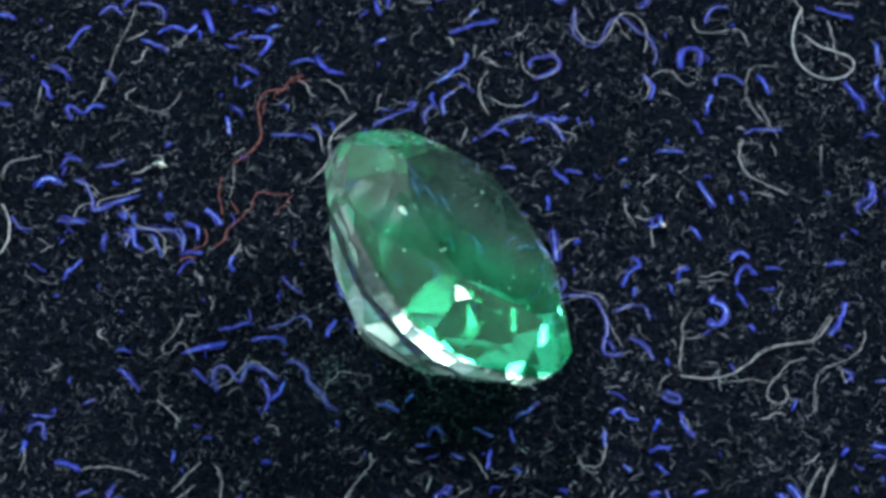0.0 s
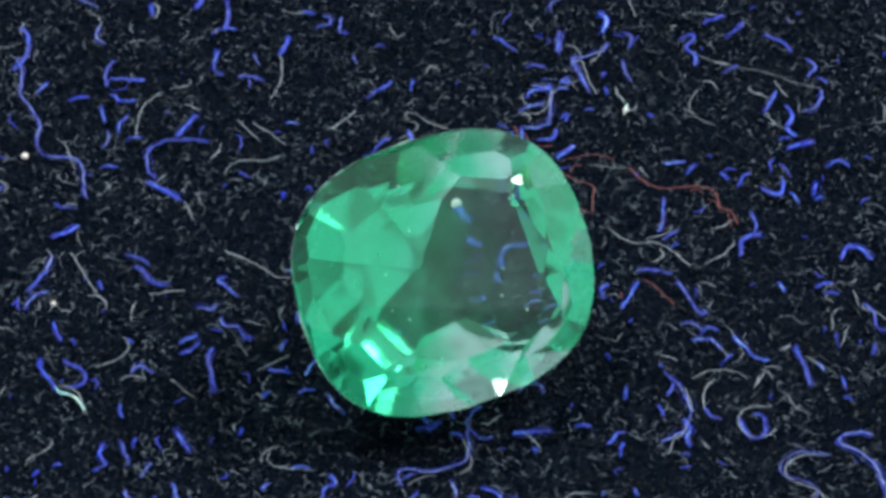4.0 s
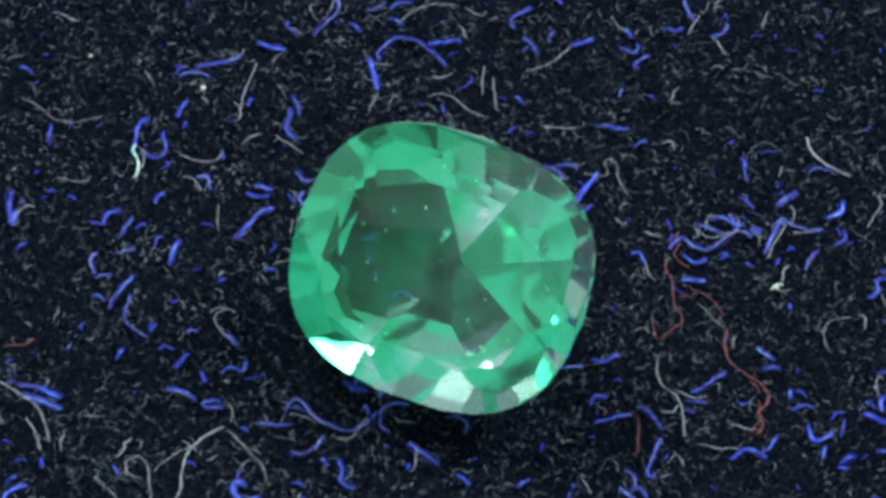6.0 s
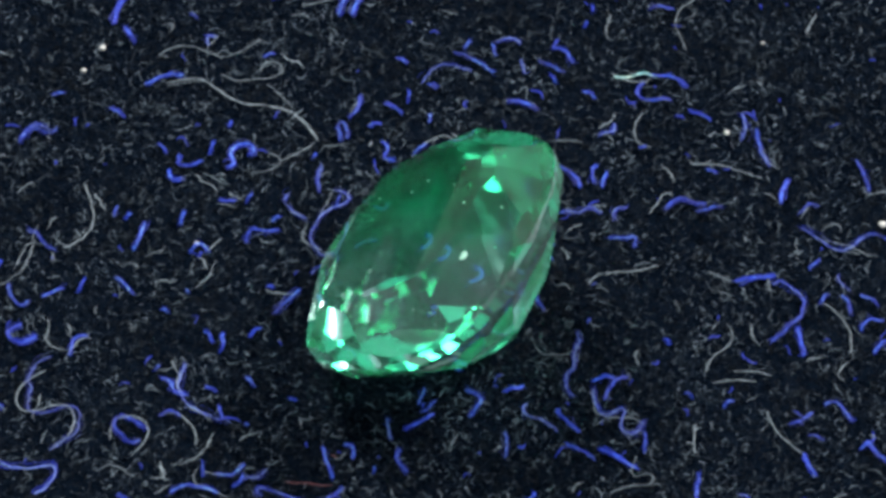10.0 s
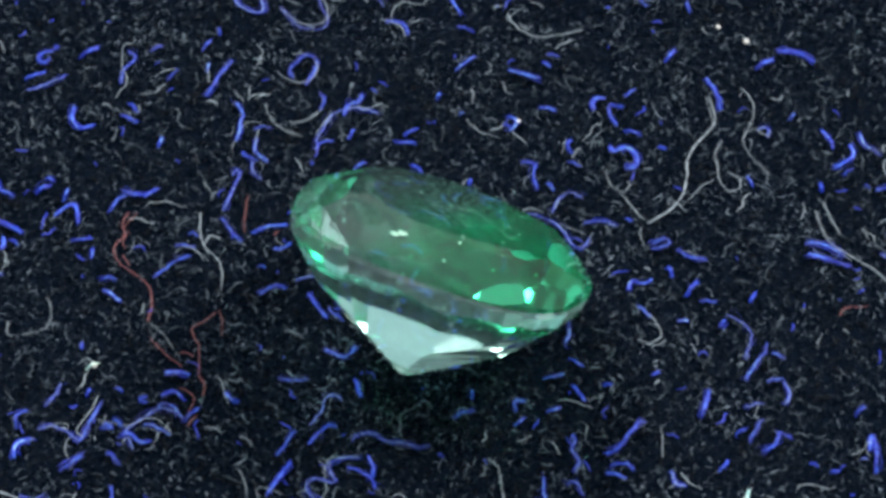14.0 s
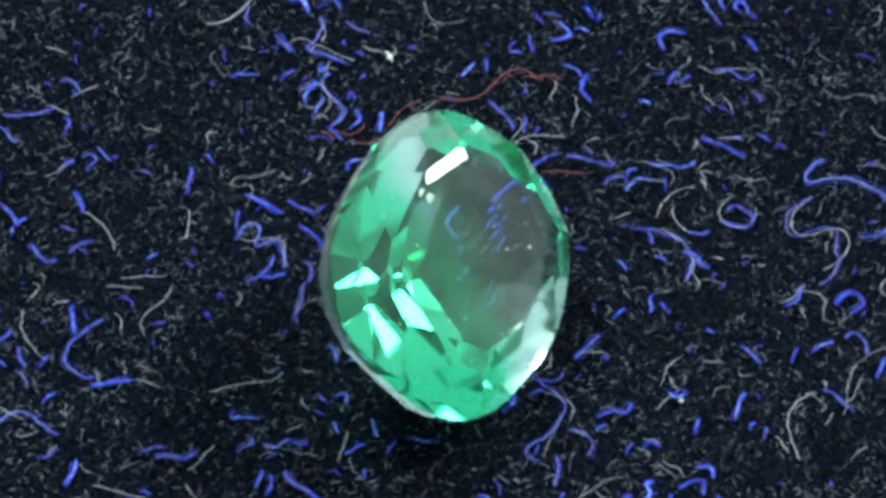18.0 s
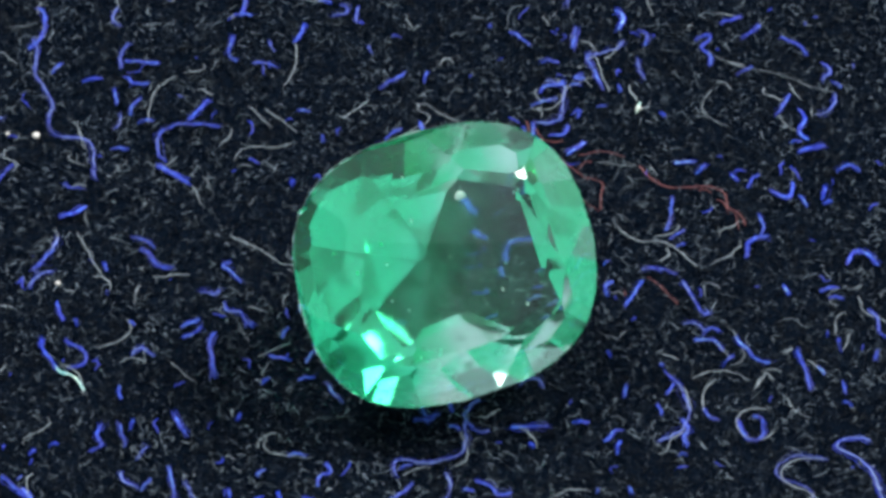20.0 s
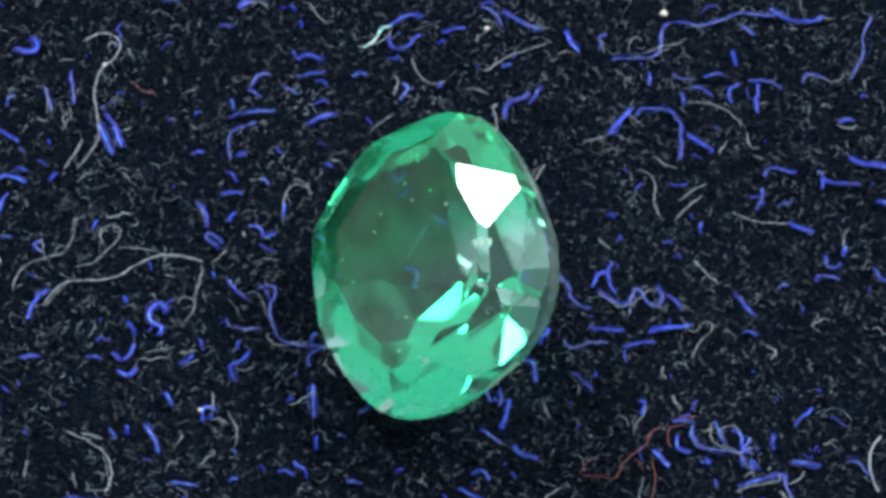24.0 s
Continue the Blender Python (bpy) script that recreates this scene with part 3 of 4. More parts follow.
lint('b', -2.68, 5.36, 131, 0.25, (), 39)
lint('b', -1.98, 4.61, 97, 0.82, (-4, -6, -1), 39)
lint('b', -0.88, 4.28, 155, 0.88, (-2, -2, 0), 39)
lint('r', -1.79, 4.75, 50, 1.07, (-2, -5, -2), 34)
lint('v', -1.78, 5.56, 15, 1.40, (2, 11, 7, 6, 170), 40)
lint('w', -1.72, 5.98, 73, 0.51, (), 30)
lint('b', -3.86, 7.25, 20, 0.63, (-1, -14, -20), 39)
lint('b', -2.56, 7.02, 182, 0.97, (-15, -51, -9), 39)
lint('r', -3.88, 6.69, 17, 0.55, (), 34)
lint('b', -4.31, 8.74, 118, 0.23, (), 39)
lint('b', -4.50, 8.16, 31, 0.40, (), 39)
lint('b', -2.62, 9.40, 166, 1.05, (-16, -65, -20, -21, -7), 64)
lint('b', -1.57, 8.98, 91, 0.36, (), 39)
lint('w', -0.53, 9.19, 183, 0.76, (-3, -28, -24), 30)
lint('b', -0.07, 9.33, 186, 0.43, (), 39)
lint('v', -1.36, 9.87, 46, 1.12, (-11, -24, -4, 43, 66), 40)
lint('b', 0.42, 3.95, 42, 0.18, (), 39)
lint('b', 0.63, 5.20, 67, 0.09, (), 39)
lint('b', -0.27, 6.12, 135, 0.49, (-10, -41, -12), 39)
lint('b', -0.11, 5.93, 95, 0.83, (-5, -32, -16), 39)
lint('b', 0.59, 6.62, 149, 0.45, (), 39)
lint('b', -0.30, 6.87, 45, 1.17, (0, -3, -4, 31, 21), 39)
lint('w', 0.98, 5.95, 122, 1.41, (-1, -13, -18, -18, -18), 30)
lint('b', 2.69, 1.92, 97, 0.85, (0, 0, 0), 64)
lint('b', 3.10, 2.40, 29, 0.16, (), 39)
lint('b', 2.43, 3.30, 97, 0.39, (), 39)
lint('b', 3.22, 4.38, 168, 0.40, (), 39)
lint('w', 1.24, 5.79, 20, 0.63, (), 30)
lint('b', 2.10, 5.80, 32, 0.82, (-3, -32, -24, 56, 22), 39)
lint('b', 1.76, 6.26, 24, 0.56, (3, 33, 25), 39)
lint('b', 1.98, 7.06, 15, 1.79, (2, 28, 51, 58, 29, 4, 84), 39)
lint('b', -0.07, 8.30, 23, 1.21, (-5, -4, 0), 39)
lint('b', 0.39, 8.80, 39, 0.29, (), 39)
lint('b', 0.72, 9.40, 18, 0.36, (), 39)
lint('v', 2.49, 0.82, 150, 0.61, (-3, -10, -3), 40)
lint('w', 1.27, 8.14, 12, 0.86, (13, 46, 10), 30)
lint('b', 3.12, 5.77, 88, 0.18, (), 39)
lint('b', -1.84, 7.89, 46, 0.31, (), 39)
lint('w', 0.62, 7.52, 48, 0.44, (), 30)
lint('b', 1.31, 9.43, 61, 0.23, (), 39)
lint('b', 1.13, 5.58, 329, 0.38, (), 39)
lint('w', 5.65, -1.02, 97, 1.74, (-7, -9, 0, 9, -19, -7), 30)
lint('b', 5.35, -0.83, 104, 0.16, (), 39)
lint('v', 4.28, -0.52, 220, 3.21, (-120, -25, 20, 14, 8, 37, 37, -2, 0), 40)
lint('b', 4.26, 1.24, 78, 1.03, (-3, -35, 6, 84, 3), 39)
lint('b', 7.19, 2.17, 158, 0.56, (11, 59, 14), 39)
lint('b', 6.06, 2.63, 131, 0.44, (), 39)
lint('b', 5.09, 3.26, 272, 0.59, (-6, -75, -25), 39)
lint('b', 6.36, 3.54, 128, 0.84, (-4, -10, -3), 39)
lint('b', 7.12, 3.75, 121, 0.30, (), 39)
lint('b', 7.92, 1.88, 177, 0.35, (), 39)
lint('b', 4.33, 4.00, 177, 0.13, (), 39)
lint('w', 5.62, 4.13, 243, 0.58, (2, 27, 35), 30)
lint('w', 5.73, 4.76, 244, 0.46, (0, -19, -71), 30)
lint('b', 4.27, 4.81, 216, 0.20, (), 39)
lint('b', 5.62, 5.05, 186, 0.68, (), 39)
lint('w', 7.11, 4.69, 109, 0.36, (), 30)
lint('w', 8.85, 4.87, 91, 0.51, (), 30)
lint('w', -3.59, -1.50, 156, 1.77, (-15, -2, 67, 25, 10, -12, -38), 30)
lint('b', -7.03, -0.94, 177, 0.36, (), 39)
lint('v', -7.76, -2.26, 207, 0.30, (), 40)
lint('b', -9.99, -3.15, 117, 0.59, (1, 32, 45), 39)
lint('v', -2.94, -0.14, 112, 1.26, (69, 43, -16, -7, 0), 40)
lint('b', -1.80, 0.77, 215, 0.99, (-29, -79, -5), 39)
lint('b', -1.57, 1.43, 93, 0.52, (), 39)
lint('b', -1.80, 1.72, 88, 0.80, (-1, -5, -3), 64)
lint('v', -1.13, 1.42, 119, 0.51, (), 40)
lint('w', -2.54, 1.64, 116, 0.55, (), 30)
lint('v', -1.24, 2.66, 138, 0.60, (1, 11, 13), 40)
lint('b', -2.04, 2.94, 103, 0.72, (41, 30, 2), 39)
lint('b', -1.13, 3.86, 217, 0.51, (-17, -62, -10), 39)
lint('r', -1.16, 4.27, 202, 0.18, (), 34)
lint('b', -4.81, 1.31, 156, 0.45, (-51, -33, -1), 39)
lint('r', -3.58, 3.51, 253, 0.72, (-7, -16, -4), 34)
lint('r', -3.63, 3.52, 176, 2.64, (4, 34, 46, -26, -8, 12, 19, -38), 34)
lint('r', -5.25, 4.01, 262, 1.14, (3, 10, 3), 34)
lint('r', -5.70, 1.69, 200, 0.42, (), 34)
lint('b', -5.20, 2.62, 126, 0.56, (2, 11, 6), 64)
lint('b', -5.71, 2.16, 94, 0.65, (15, 46, 9), 39)
lint('b', -6.05, 1.76, 85, 0.88, (0, 31, 92), 39)
lint('b', -6.53, 1.65, 114, 0.70, (1, 8, 14), 39)
lint('b', -6.97, 1.82, 166, 0.83, (-50, -21, -2, 8, 92), 39)
lint('b', -6.30, 2.77, 165, 0.36, (7, 124, 11), 39)
lint('b', -7.18, 3.35, 204, 1.14, (0, 2, 3, -6, -10), 64)
lint('v', -8.22, 2.89, 95, 1.07, (5, 10, 10, 33, 20), 40)
lint('b', -7.15, 3.76, 186, 0.22, (), 39)
lint('b', -8.38, 2.51, 174, 0.64, (0, 0, 0), 64)
lint('v', -9.65, 2.33, 183, 0.66, (-32, -34, -2), 40)
lint('w', -10.39, 1.52, 54, 1.62, (17, 9, 10, 19, 5, 2), 60)
lint('v', -7.89, 1.78, 102, 0.47, (), 40)
lint('w', -9.16, 1.86, 139, 0.35, (), 30)
lint('b', -8.83, 0.47, 172, 0.09, (), 39)
lint('b', -4.83, 8.80, 348, 0.40, (), 64)
lint('b', -6.09, 8.14, 287, 0.27, (), 39)
lint('b', -5.02, 7.20, 317, 0.51, (3, 14, 9), 39)
lint('r', -3.80, 6.53, 197, 0.55, (4, 28, 18), 34)
lint('b', -4.18, 5.18, 5, 1.06, (-11, -6, 0), 39)
lint('r', -5.02, 3.24, 298, 0.39, (), 34)
lint('b', -6.55, 4.87, 231, 0.16, (), 39)
lint('w', -6.97, 4.49, 346, 0.56, (-9, -63, -18), 30)
lint('b', -6.70, 3.46, 285, 0.22, (), 39)
lint('w', -6.40, 6.38, 250, 1.49, (-7, -27, -26, -34, -7), 30)
lint('w', -8.25, 6.72, 254, 0.49, (), 30)
lint('w', -7.48, 6.42, 222, 0.49, (1, 28, 50), 30)
lint('w', -4.78, 4.80, 226, 0.36, (0, -7, -68), 30)
lint('r', -4.34, 6.13, 254, 0.37, (), 34)
lint('w', -5.01, 4.28, 275, 0.94, (-3, -12, -4), 30)
lint('b', -2.15, 3.84, 328, 0.20, (), 39)
lint('b', 4.84, -6.06, 327, 0.42, (), 39)
lint('v', 5.15, -6.31, 240, 0.69, (-2, -22, -28), 40)
lint('b', 3.66, -5.38, 220, 0.73, (-2, -5, -2), 64)
lint('v', 1.55, -6.41, 234, 0.62, (14, 54, 10), 40)
lint('w', 2.19, -5.34, 236, 0.86, (0, 0, 0), 30)
lint('b', 4.14, -8.27, 285, 0.22, (), 39)
lint('b', 5.73, -8.63, 222, 0.43, (), 64)
lint('v', 4.40, -6.45, 158, 0.48, (), 40)
lint('m', 2.62, -7.90, 207, 1.08, (10, 35, 1, -25, -6), 46)
lint('b', 0.84, -8.28, 205, 0.20, (), 39)
lint('b', 0.70, -6.95, 236, 0.17, (), 39)
lint('b', -0.74, -4.65, 222, 0.89, (0, 10, 41, -131, -17), 39)
lint('w', -1.39, -3.42, 285, 1.84, (-42, -12, 6, 4, 3, 1), 30)
lint('v', -1.50, -3.42, 277, 0.14, (), 40)
lint('b', -2.19, -2.65, 277, 0.14, (), 39)
lint('w', -0.84, -5.85, 278, 0.90, (3, 18, -7, -31, -5), 30)
lint('b', -0.97, -6.25, 280, 1.05, (-9, -43, -17, 12, 12), 64)
lint('b', -0.77, -7.78, 215, 0.25, (), 39)
lint('w', 0.53, -9.71, 255, 0.51, (), 30)
lint('b', 5.77, -8.03, 2, 0.35, (), 39)
lint('v', 5.09, -8.96, 320, 0.14, (), 40)
lint('b', -9.21, 7.49, 62, 0.85, (-3, -12, -4), 39)
lint('b', -4.88, 8.00, 4, 1.04, (-16, -110, -6), 64)
lint('w', -7.67, 8.87, 263, 3.27, (-5, -8, -2, 7, 7, 1, -18, -8), 30)
lint('v', -7.61, 8.89, 2, 0.91, (-6, -20, -12, -27, -37), 40)
lint('w', -7.84, 7.76, 19, 0.63, (18, 13, 1), 30)
lint('b', -7.48, 7.81, 351, 0.73, (0, -1, -9, -19, -4), 39)
lint('w', -6.82, 7.55, 27, 0.67, (5, 28, 13), 30)
lint('b', -9.75, 6.55, 297, 0.61, (), 39)
lint('v', -8.54, 8.50, 49, 0.73, (-15, -65, -11), 40)
lint('b', -5.27, 5.68, 291, 0.52, (), 39)
lint('b', -3.22, 5.54, 312, 0.47, (), 39)
lint('r', -5.05, 4.32, 43, 3.50, (12, 10, 28, 5, -13, -33, -58, 74, -59), 34)
lint('b', -9.08, 4.06, 61, 0.60, (-18, -43, -7), 39)
lint('w', -10.45, 3.69, 85, 1.24, (-26, -39, 2, 0, 0), 30)
lint('b', -9.62, 3.45, 56, 0.72, (-29, -48, -4), 64)
lint('b', -7.63, 2.83, 304, 0.50, (2, 159, 5), 39)
lint('b', -7.28, 2.84, 287, 0.33, (), 39)
lint('v', -7.38, 1.93, 84, 1.99, (-22, -51, -9, -6, -17, -22, -66), 40)
lint('m', -6.93, 4.25, 345, 0.36, (), 46)
lint('v', -8.23, 4.09, 8, 0.72, (2, 16, 12), 40)
lint('b', -1.92, 9.20, 284, 0.46, (), 39)
lint('w', -9.79, 5.89, 85, 0.50, (), 30)
lint('w', 0.22, 8.55, 48, 0.39, (), 30)
lint('w', -0.15, 6.37, 48, 0.65, (), 30)
lint('b', 1.75, 5.21, 21, 0.33, (), 39)
lint('v', 2.91, 9.16, 269, 4.37, (14, 36, 94, 25, -28, -103, 24, -45, -28), 40)
lint('b', 4.62, 7.21, 305, 0.77, (-10, -30, -8), 39)
lint('b', 5.50, 7.47, 98, 1.30, (-22, -50, -29, -87, -7), 64)
lint('b', 6.11, 6.17, 66, 0.55, (), 39)
lint('b', 6.37, 7.00, 100, 0.98, (-60, -33, -15, -22, -4), 39)
lint('b', 5.84, 5.99, 302, 0.44, (), 39)
lint('w', 7.82, 7.61, 184, 2.92, (20, 54, 8, 10, 19, 18, 10, -17), 30)
lint('b', 7.32, 7.37, 293, 0.65, (), 39)
lint('w', 5.75, 8.99, 283, 1.95, (22, 49, 23, 0, -6, -69, -14), 30)
lint('v', 6.08, 8.81, 84, 0.86, (-25, -43, -5), 40)
lint('w', 8.41, 9.37, 245, 4.96, (19, 16, 20, 36, 35, 50, 97, 0, -25), 60)
lint('w', 9.00, 9.05, 288, 1.26, (-3, -2, 0), 30)
lint('b', 8.73, 9.38, 327, 0.95, (3, 22, 15), 39)
lint('b', 9.41, 7.23, 307, 0.93, (-3, -10, -3), 39)
lint('b', 10.14, 8.42, 274, 0.67, (), 39)
lint('b', 10.18, 7.42, 273, 0.76, (2, 16, 15), 39)
lint('b', 9.86, 5.71, 2, 0.36, (), 39)
lint('b', 9.98, 4.42, 293, 1.10, (-3, -39, -36, 12, 61), 39)
lint('v', 7.06, 5.66, 20, 0.92, (-17, -9, 0, 9, 17), 40)
lint('w', 7.02, 5.49, 257, 2.20, (15, 21, 24, 15, 5, 2), 30)
lint('b', 6.72, 3.86, 282, 0.22, (), 39)
lint('b', 2.54, 4.45, 301, 0.55, (), 39)
lint('b', 1.29, 4.44, 357, 0.36, (), 39)
lint('w', -6.35, -11.90, 172, 0.64, (), 30)
lint('w', -6.55, -11.58, 140, 1.11, (-21, -66, -8), 30)
lint('v', -7.46, -10.46, 15, 5.20, (-20, 48, 2, -51, 34, 72, -28, -65, 12), 40)
lint('w', -6.31, -9.97, 140, 0.55, (), 30)
lint('v', -3.23, -9.15, 30, 0.62, (33, 34, 2), 40)
lint('b', -6.24, -9.09, 98, 0.46, (), 39)
lint('v', -6.71, -8.23, 193, 0.92, (-5, -20, -8), 40)
lint('b', -6.97, -8.16, 86, 0.85, (4, 7, 1), 39)
lint('b', -6.50, -8.12, 42, 0.72, (14, 45, 10), 39)
lint('b', -6.14, -8.30, 6, 0.53, (), 39)
lint('w', -6.63, -6.92, 311, 1.64, (7, 28, 11, 5, 0, 0), 30)
lint('v', -5.42, -8.09, 344, 0.60, (), 40)
lint('b', -5.12, -7.63, 100, 0.41, (), 39)
lint('b', -4.78, -7.10, 153, 1.63, (-26, -33, 4, 1, 0), 39)
lint('b', -5.32, -6.41, 153, 0.82, (0, 1, 1), 39)
lint('v', -4.78, -7.10, 6, 0.83, (1, 28, 45), 40)
lint('b', -3.97, -7.01, 58, 0.94, (0, 0, 0), 64)
lint('w', -3.45, -6.11, 24, 0.63, (), 30)
lint('b', -4.30, -8.15, 100, 0.41, (), 39)
lint('b', -2.20, -9.08, 112, 0.69, (3, 13, 6), 64)
lint('b', -0.63, -9.54, 140, 1.17, (14, 9, 1), 39)
lint('b', -2.81, -10.77, 165, 0.92, (-6, -9, -1), 39)
lint('w', -3.78, -10.64, 182, 0.35, (), 30)
lint('b', -1.76, -7.36, 74, 0.67, (-2, -12, -9), 39)
lint('v', -0.11, -9.56, 155, 0.78, (-17, -14, -1), 40)
lint('b', -8.00, -5.67, 348, 0.89, (0, 8, 86), 39)
lint('b', -8.65, -5.61, 90, 0.33, (), 39)
lint('b', -7.23, -5.13, 97, 0.66, (-5, -17, -5), 39)
lint('w', -4.58, -5.63, 137, 0.69, (3, 30, 22), 30)
lint('w', -4.71, -4.22, 114, 0.37, (), 30)
lint('w', -4.05, -5.16, 108, 0.36, (), 30)
lint('v', -5.08, -11.85, 65, 1.05, (10, 10, 7, 11, 4), 40)
lint('b', -10.43, 5.82, 195, 1.24, (-2, -52, -56, -20, -3), 39)
lint('b', -11.32, 6.16, 46, 0.41, (), 39)
lint('b', -9.06, 6.58, 115, 0.65, (16, 9, 1), 39)
lint('b', -8.94, 5.43, 109, 1.45, (-7, -134, -6, 101, -25, -49), 39)
lint('w', -8.07, 2.86, 111, 1.32, (-92, -4, 5, 9, 2), 30)
lint('w', -6.53, 1.77, 70, 1.87, (35, 45, 23, -13, -40, -4, -1), 30)
lint('w', -7.05, 1.70, 22, 0.69, (9, 73, 18), 30)
lint('b', -7.97, 6.52, 119, 0.48, (), 39)
lint('b', -7.07, 8.05, 33, 1.09, (-15, -40, -4, 60, 33), 64)
lint('b', -5.77, 8.08, 110, 0.68, (), 64)
lint('b', -5.29, 9.00, 125, 0.65, (-3, -34, -31), 39)
lint('b', -4.98, 6.51, 55, 0.29, (), 39)
lint('b', -4.88, 5.70, 142, 0.37, (), 64)
lint('r', -6.00, 1.76, 26, 1.06, (4, 52, 30), 34)
lint('b', -11.75, 7.58, 126, 1.29, (-38, -61, -3), 39)
lint('b', -10.54, 8.29, 172, 0.57, (), 64)
lint('b', -7.98, 8.79, 58, 0.31, (), 39)
lint('w', -8.80, 2.42, 32, 0.43, (), 30)
lint('w', -8.14, 3.32, 112, 0.55, (24, 39, 4), 30)
lint('b', 10.85, -6.64, 156, 1.01, (2, 49, 49, 30, 27), 64)
lint('w', 10.34, -8.67, 132, 0.71, (), 30)
lint('w', 9.26, -7.10, 221, 5.08, (-67, -83, -17, 32, 14, 8, -9, -33, -2), 60)
lint('v', 9.43, -6.17, 107, 0.97, (-2, -7, -4), 40)
lint('w', 9.90, -5.44, 100, 0.62, (), 30)
lint('b', 8.56, -4.73, 111, 0.96, (3, 7, 2), 64)
lint('b', 10.31, -3.09, 181, 0.27, (), 39)
lint('b', 9.48, -2.91, 229, 0.24, (), 39)
lint('w', 5.70, -8.71, 196, 0.78, (-2, -20, -23), 30)
lint('b', 7.57, -8.57, 182, 0.43, (), 39)
lint('b', 3.61, -6.69, 174, 0.28, (), 39)
lint('b', 6.29, -4.14, 200, 0.32, (), 39)
lint('w', 3.97, -2.67, 267, 1.37, (-1, -7, -14, -59, -19), 30)
lint('b', 8.28, -1.66, 237, 0.28, (), 39)
lint('w', 4.18, -4.19, 257, 0.29, (), 30)
lint('r', 8.02, -6.09, 152, 0.77, (0, 11, 44), 34)
lint('b', -6.45, -9.88, 149, 0.39, (), 39)
lint('b', -7.13, -10.54, 142, 1.48, (5, 25, 14, 7, 42), 39)
lint('v', -9.60, -10.70, 68, 2.14, (14, 14, -4, -14, -4), 40)
lint('w', -1.14, -9.23, 156, 0.78, (1, 25, 57), 30)
lint('w', -3.09, -8.98, 99, 0.41, (), 30)
lint('w', -3.75, -8.70, 262, 0.66, (0, -36, -84), 30)
lint('w', -4.21, -8.75, 212, 1.09, (-2, -20, 0, 42, 5), 30)
lint('w', -0.66, -7.90, 208, 1.36, (0, 3, 8), 30)
lint('b', -5.35, -7.84, 177, 0.59, (-7, -16, -3), 39)
lint('v', -8.01, -8.36, 260, 0.74, (-56, -32, -1), 40)
lint('b', -8.95, -7.31, 195, 0.38, (), 64)
lint('b', -9.28, -6.32, 144, 0.97, (34, 6, 0), 64)
lint('b', -8.65, -5.57, 163, 0.93, (16, 8, 0), 64)
lint('v', -7.62, -4.62, 203, 0.39, (), 40)
lint('b', -9.98, -5.15, 156, 0.44, (), 64)
lint('b', -9.27, -3.41, 268, 0.33, (), 39)
lint('w', -4.25, -5.21, 165, 1.51, (-28, -28, -7, -22, 28, 6), 30)
lint('w', -5.28, -4.42, 227, 0.91, (-1, -5, -3), 30)
lint('b', -5.00, -3.18, 186, 0.23, (), 39)
lint('w', -6.76, -6.73, 100, 0.73, (0, 15, 98), 30)
lint('w', 2.92, 11.67, 215, 0.68, (-13, -41, -9), 30)
lint('w', 1.80, 12.25, 209, 1.33, (9, 29, 1, -45, -20), 30)
lint('v', 2.26, 10.12, 270, 4.69, (59, 102, -14, -31, -7, -20, -39, -58, -34), 40)
lint('w', 2.91, 9.13, 268, 3.88, (18, 35, 67, 53, -18, -72, -45, -14, -29), 30)
lint('w', 4.06, 11.64, 244, 1.64, (-4, -32, -3, 25, 3), 30)
lint('w', 2.27, 7.92, 329, 2.19, (-26, -46, -32, -20, -33, -37, -23, -26), 30)
lint('w', 2.09, 6.65, 254, 1.42, (-34, -19, -16, -17, -16, -29), 30)
lint('v', -0.32, 6.22, 220, 0.67, (25, 29, 3), 40)
lint('v', 2.76, 5.27, 126, 2.30, (4, 20, 10, 21, 23, 13, 4), 40)
lint('b', -0.26, 10.16, 337, 0.34, (), 39)
lint('w', -0.65, 9.53, 345, 0.58, (), 30)
lint('w', -0.83, 10.56, 23, 0.44, (-2, -22, -29), 30)
lint('w', -0.81, 10.52, 219, 1.37, (6, 25, -22, -29, -3), 30)
lint('w', 0.47, 5.63, 252, 0.51, (), 30)
lint('w', 4.65, 7.24, 294, 0.77, (-6, -32, -15), 30)
lint('w', 9.26, -0.69, 287, 0.56, (), 30)
lint('w', 6.72, -1.26, 7, 0.93, (-1, -9, -7), 30)
lint('b', 10.52, -1.82, 272, 0.59, (-4, -18, -7), 39)
lint('b', 10.76, -2.57, 254, 0.91, (-20, -45, -11, -10, -13), 64)
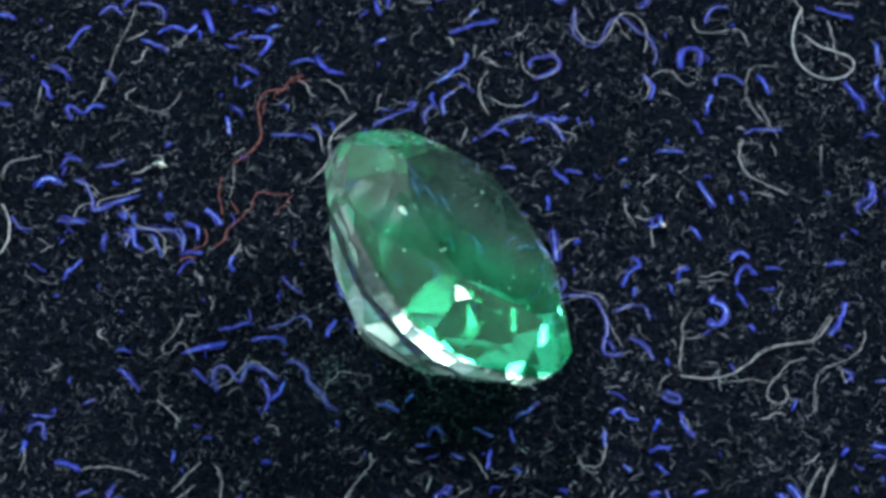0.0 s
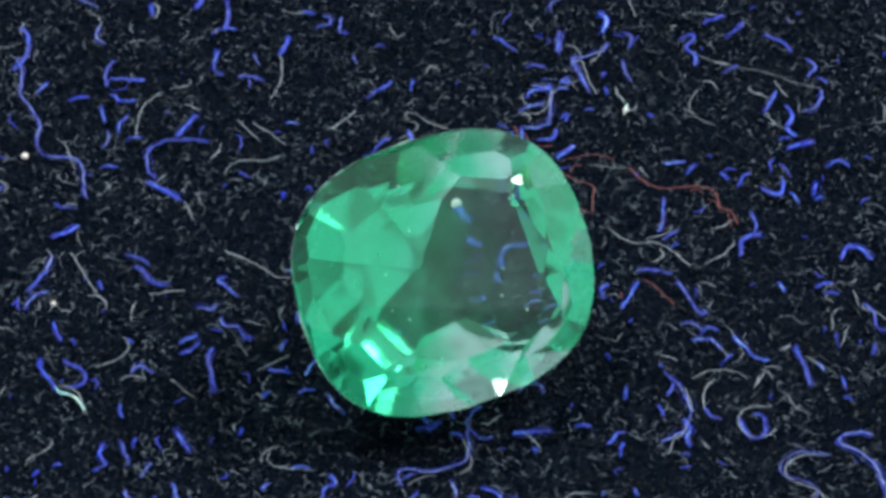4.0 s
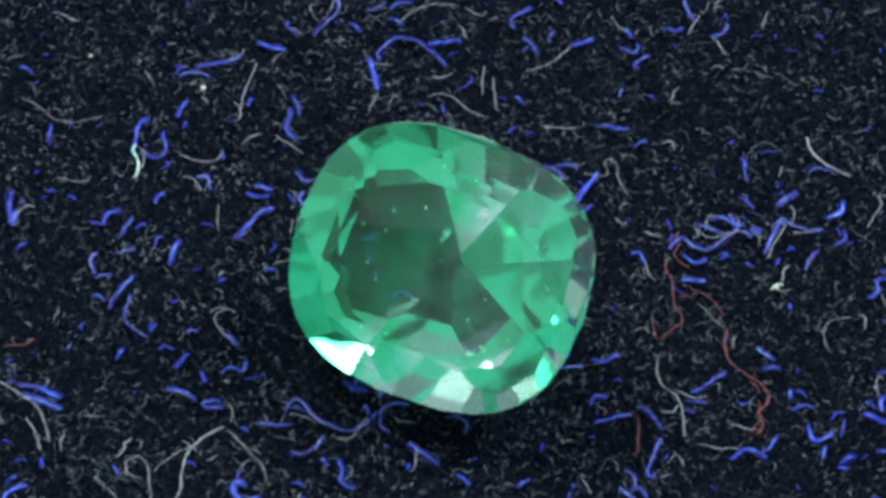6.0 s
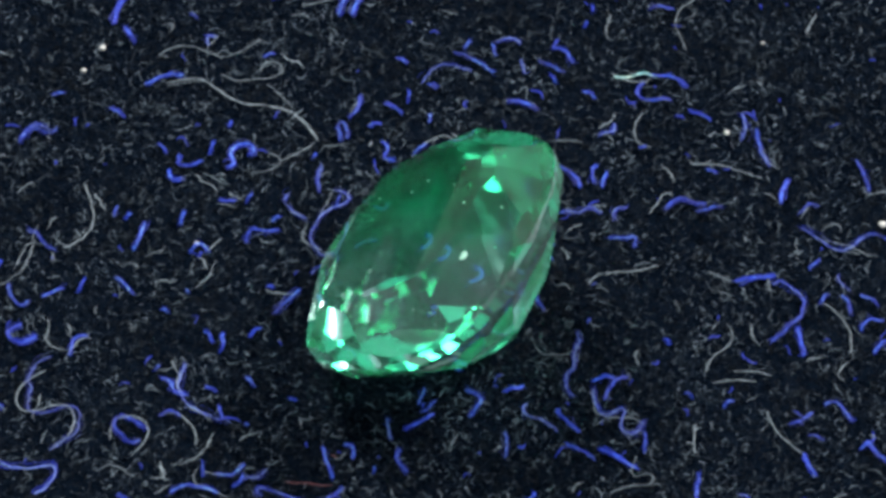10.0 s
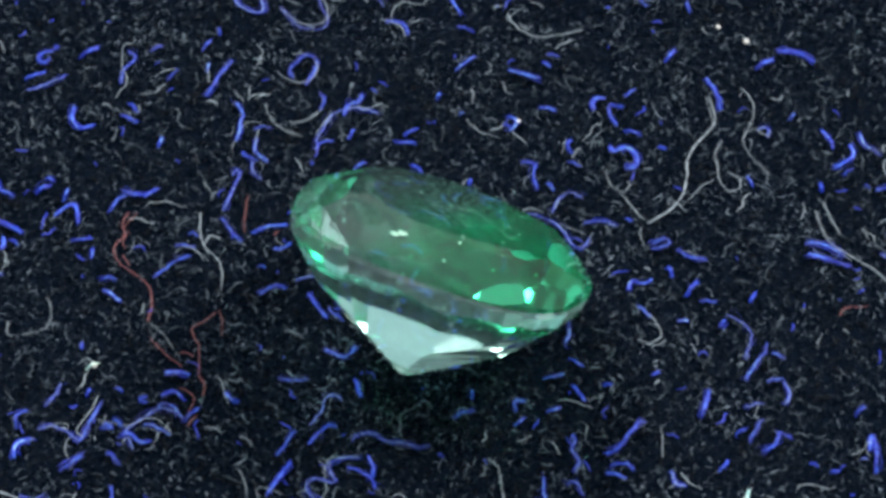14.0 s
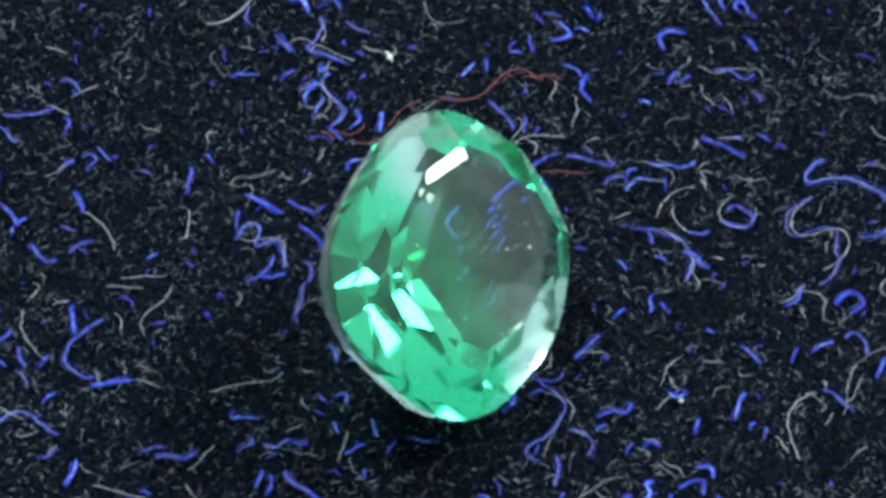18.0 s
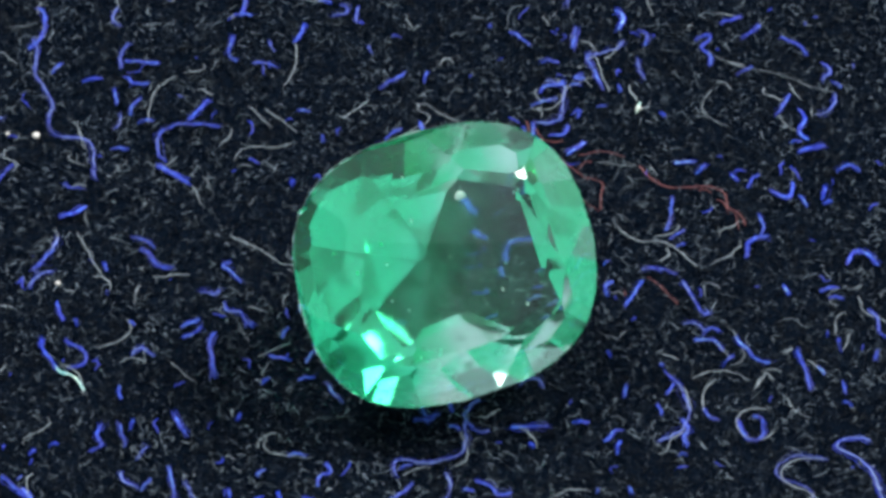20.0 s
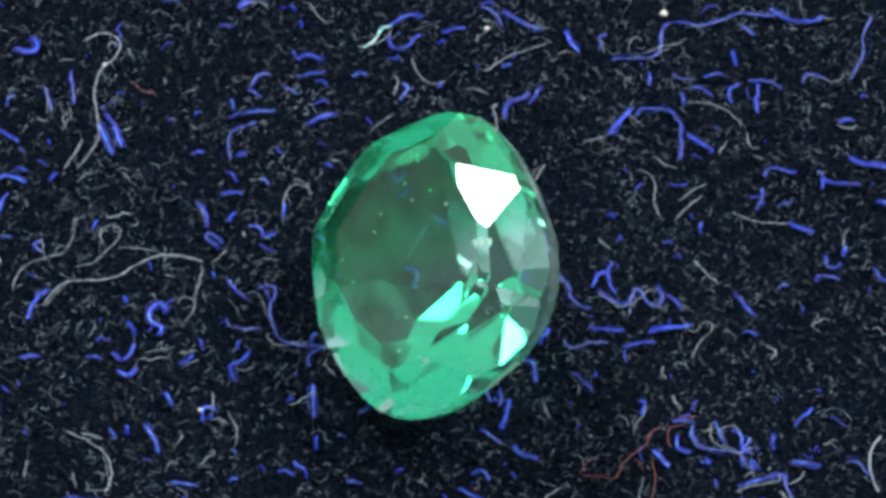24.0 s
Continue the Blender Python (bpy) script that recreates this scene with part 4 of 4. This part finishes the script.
lint('b', 11.15, -2.49, 240, 0.82, (20, 28, 3), 64)
lint('w', 11.14, -3.41, 209, 0.61, (4, 24, 13), 30)
lint('b', 10.35, -3.92, 336, 0.84, (-1, -1, 0), 64)
lint('v', 11.48, -4.46, 333, 1.04, (-12, -9, -21, -38, -7), 40)
lint('b', 11.53, -5.90, 276, 0.29, (), 39)
lint('v', 10.82, -4.91, 272, 0.43, (-13, -39, -8), 40)
lint('w', 5.72, 1.88, 218, 0.44, (), 30)
lint('w', 5.70, -2.19, 288, 0.50, (), 30)
lint('b', 7.94, -4.13, 291, 1.05, (2, 9, 4), 64)
lint('v', 9.73, -4.91, 292, 0.73, (0, 5, 8), 40)
lint('w', 9.45, -4.43, 229, 0.74, (11, 36, 9), 30)
# fibres pressed under the stone, seen through it
for hue, x, y, heading, length, arc in (('b', 0.9, -0.4, 20, 0.7, 60), ('b', 1.5, 0.5, 110, 0.8, -150), ('b', 1.2, 1.3, 200, 0.6, 20),
                                        ('b', 2.2, 0.1, 300, 0.9, 190), ('b', 0.4, 1.0, 75, 0.5, -40), ('b', 1.9, -0.9, 160, 0.6, 120),
                                        ('v', 2.6, 0.9, 30, 0.7, 80), ('b', -0.6, 0.9, 340, 0.6, -90), ('b', -0.4, -0.8, 240, 0.7, 160),
                                        ('b', 2.7, -0.3, 80, 0.5, 30), ('v', 1.6, 2.0, 140, 0.8, -110), ('b', -1.2, 0.2, 60, 0.5, 140)):
    lint(hue, x, y, heading, length, (arc / 3,) * 3, 39)
fleck(-4.53, -9.98, 0.145)
fleck(-4.54, -10.67, 0.079)
fleck(-0.30, -8.88, 0.106)
fleck(8.67, -6.47, 0.079)
fleck(10.87, 1.19, 0.119)
fleck(5.16, 2.99, 0.092)
fleck(10.64, 1.94, 0.092)
fleck(1.11, -11.40, 0.066)
fleck(-6.72, 4.22, 0.119)


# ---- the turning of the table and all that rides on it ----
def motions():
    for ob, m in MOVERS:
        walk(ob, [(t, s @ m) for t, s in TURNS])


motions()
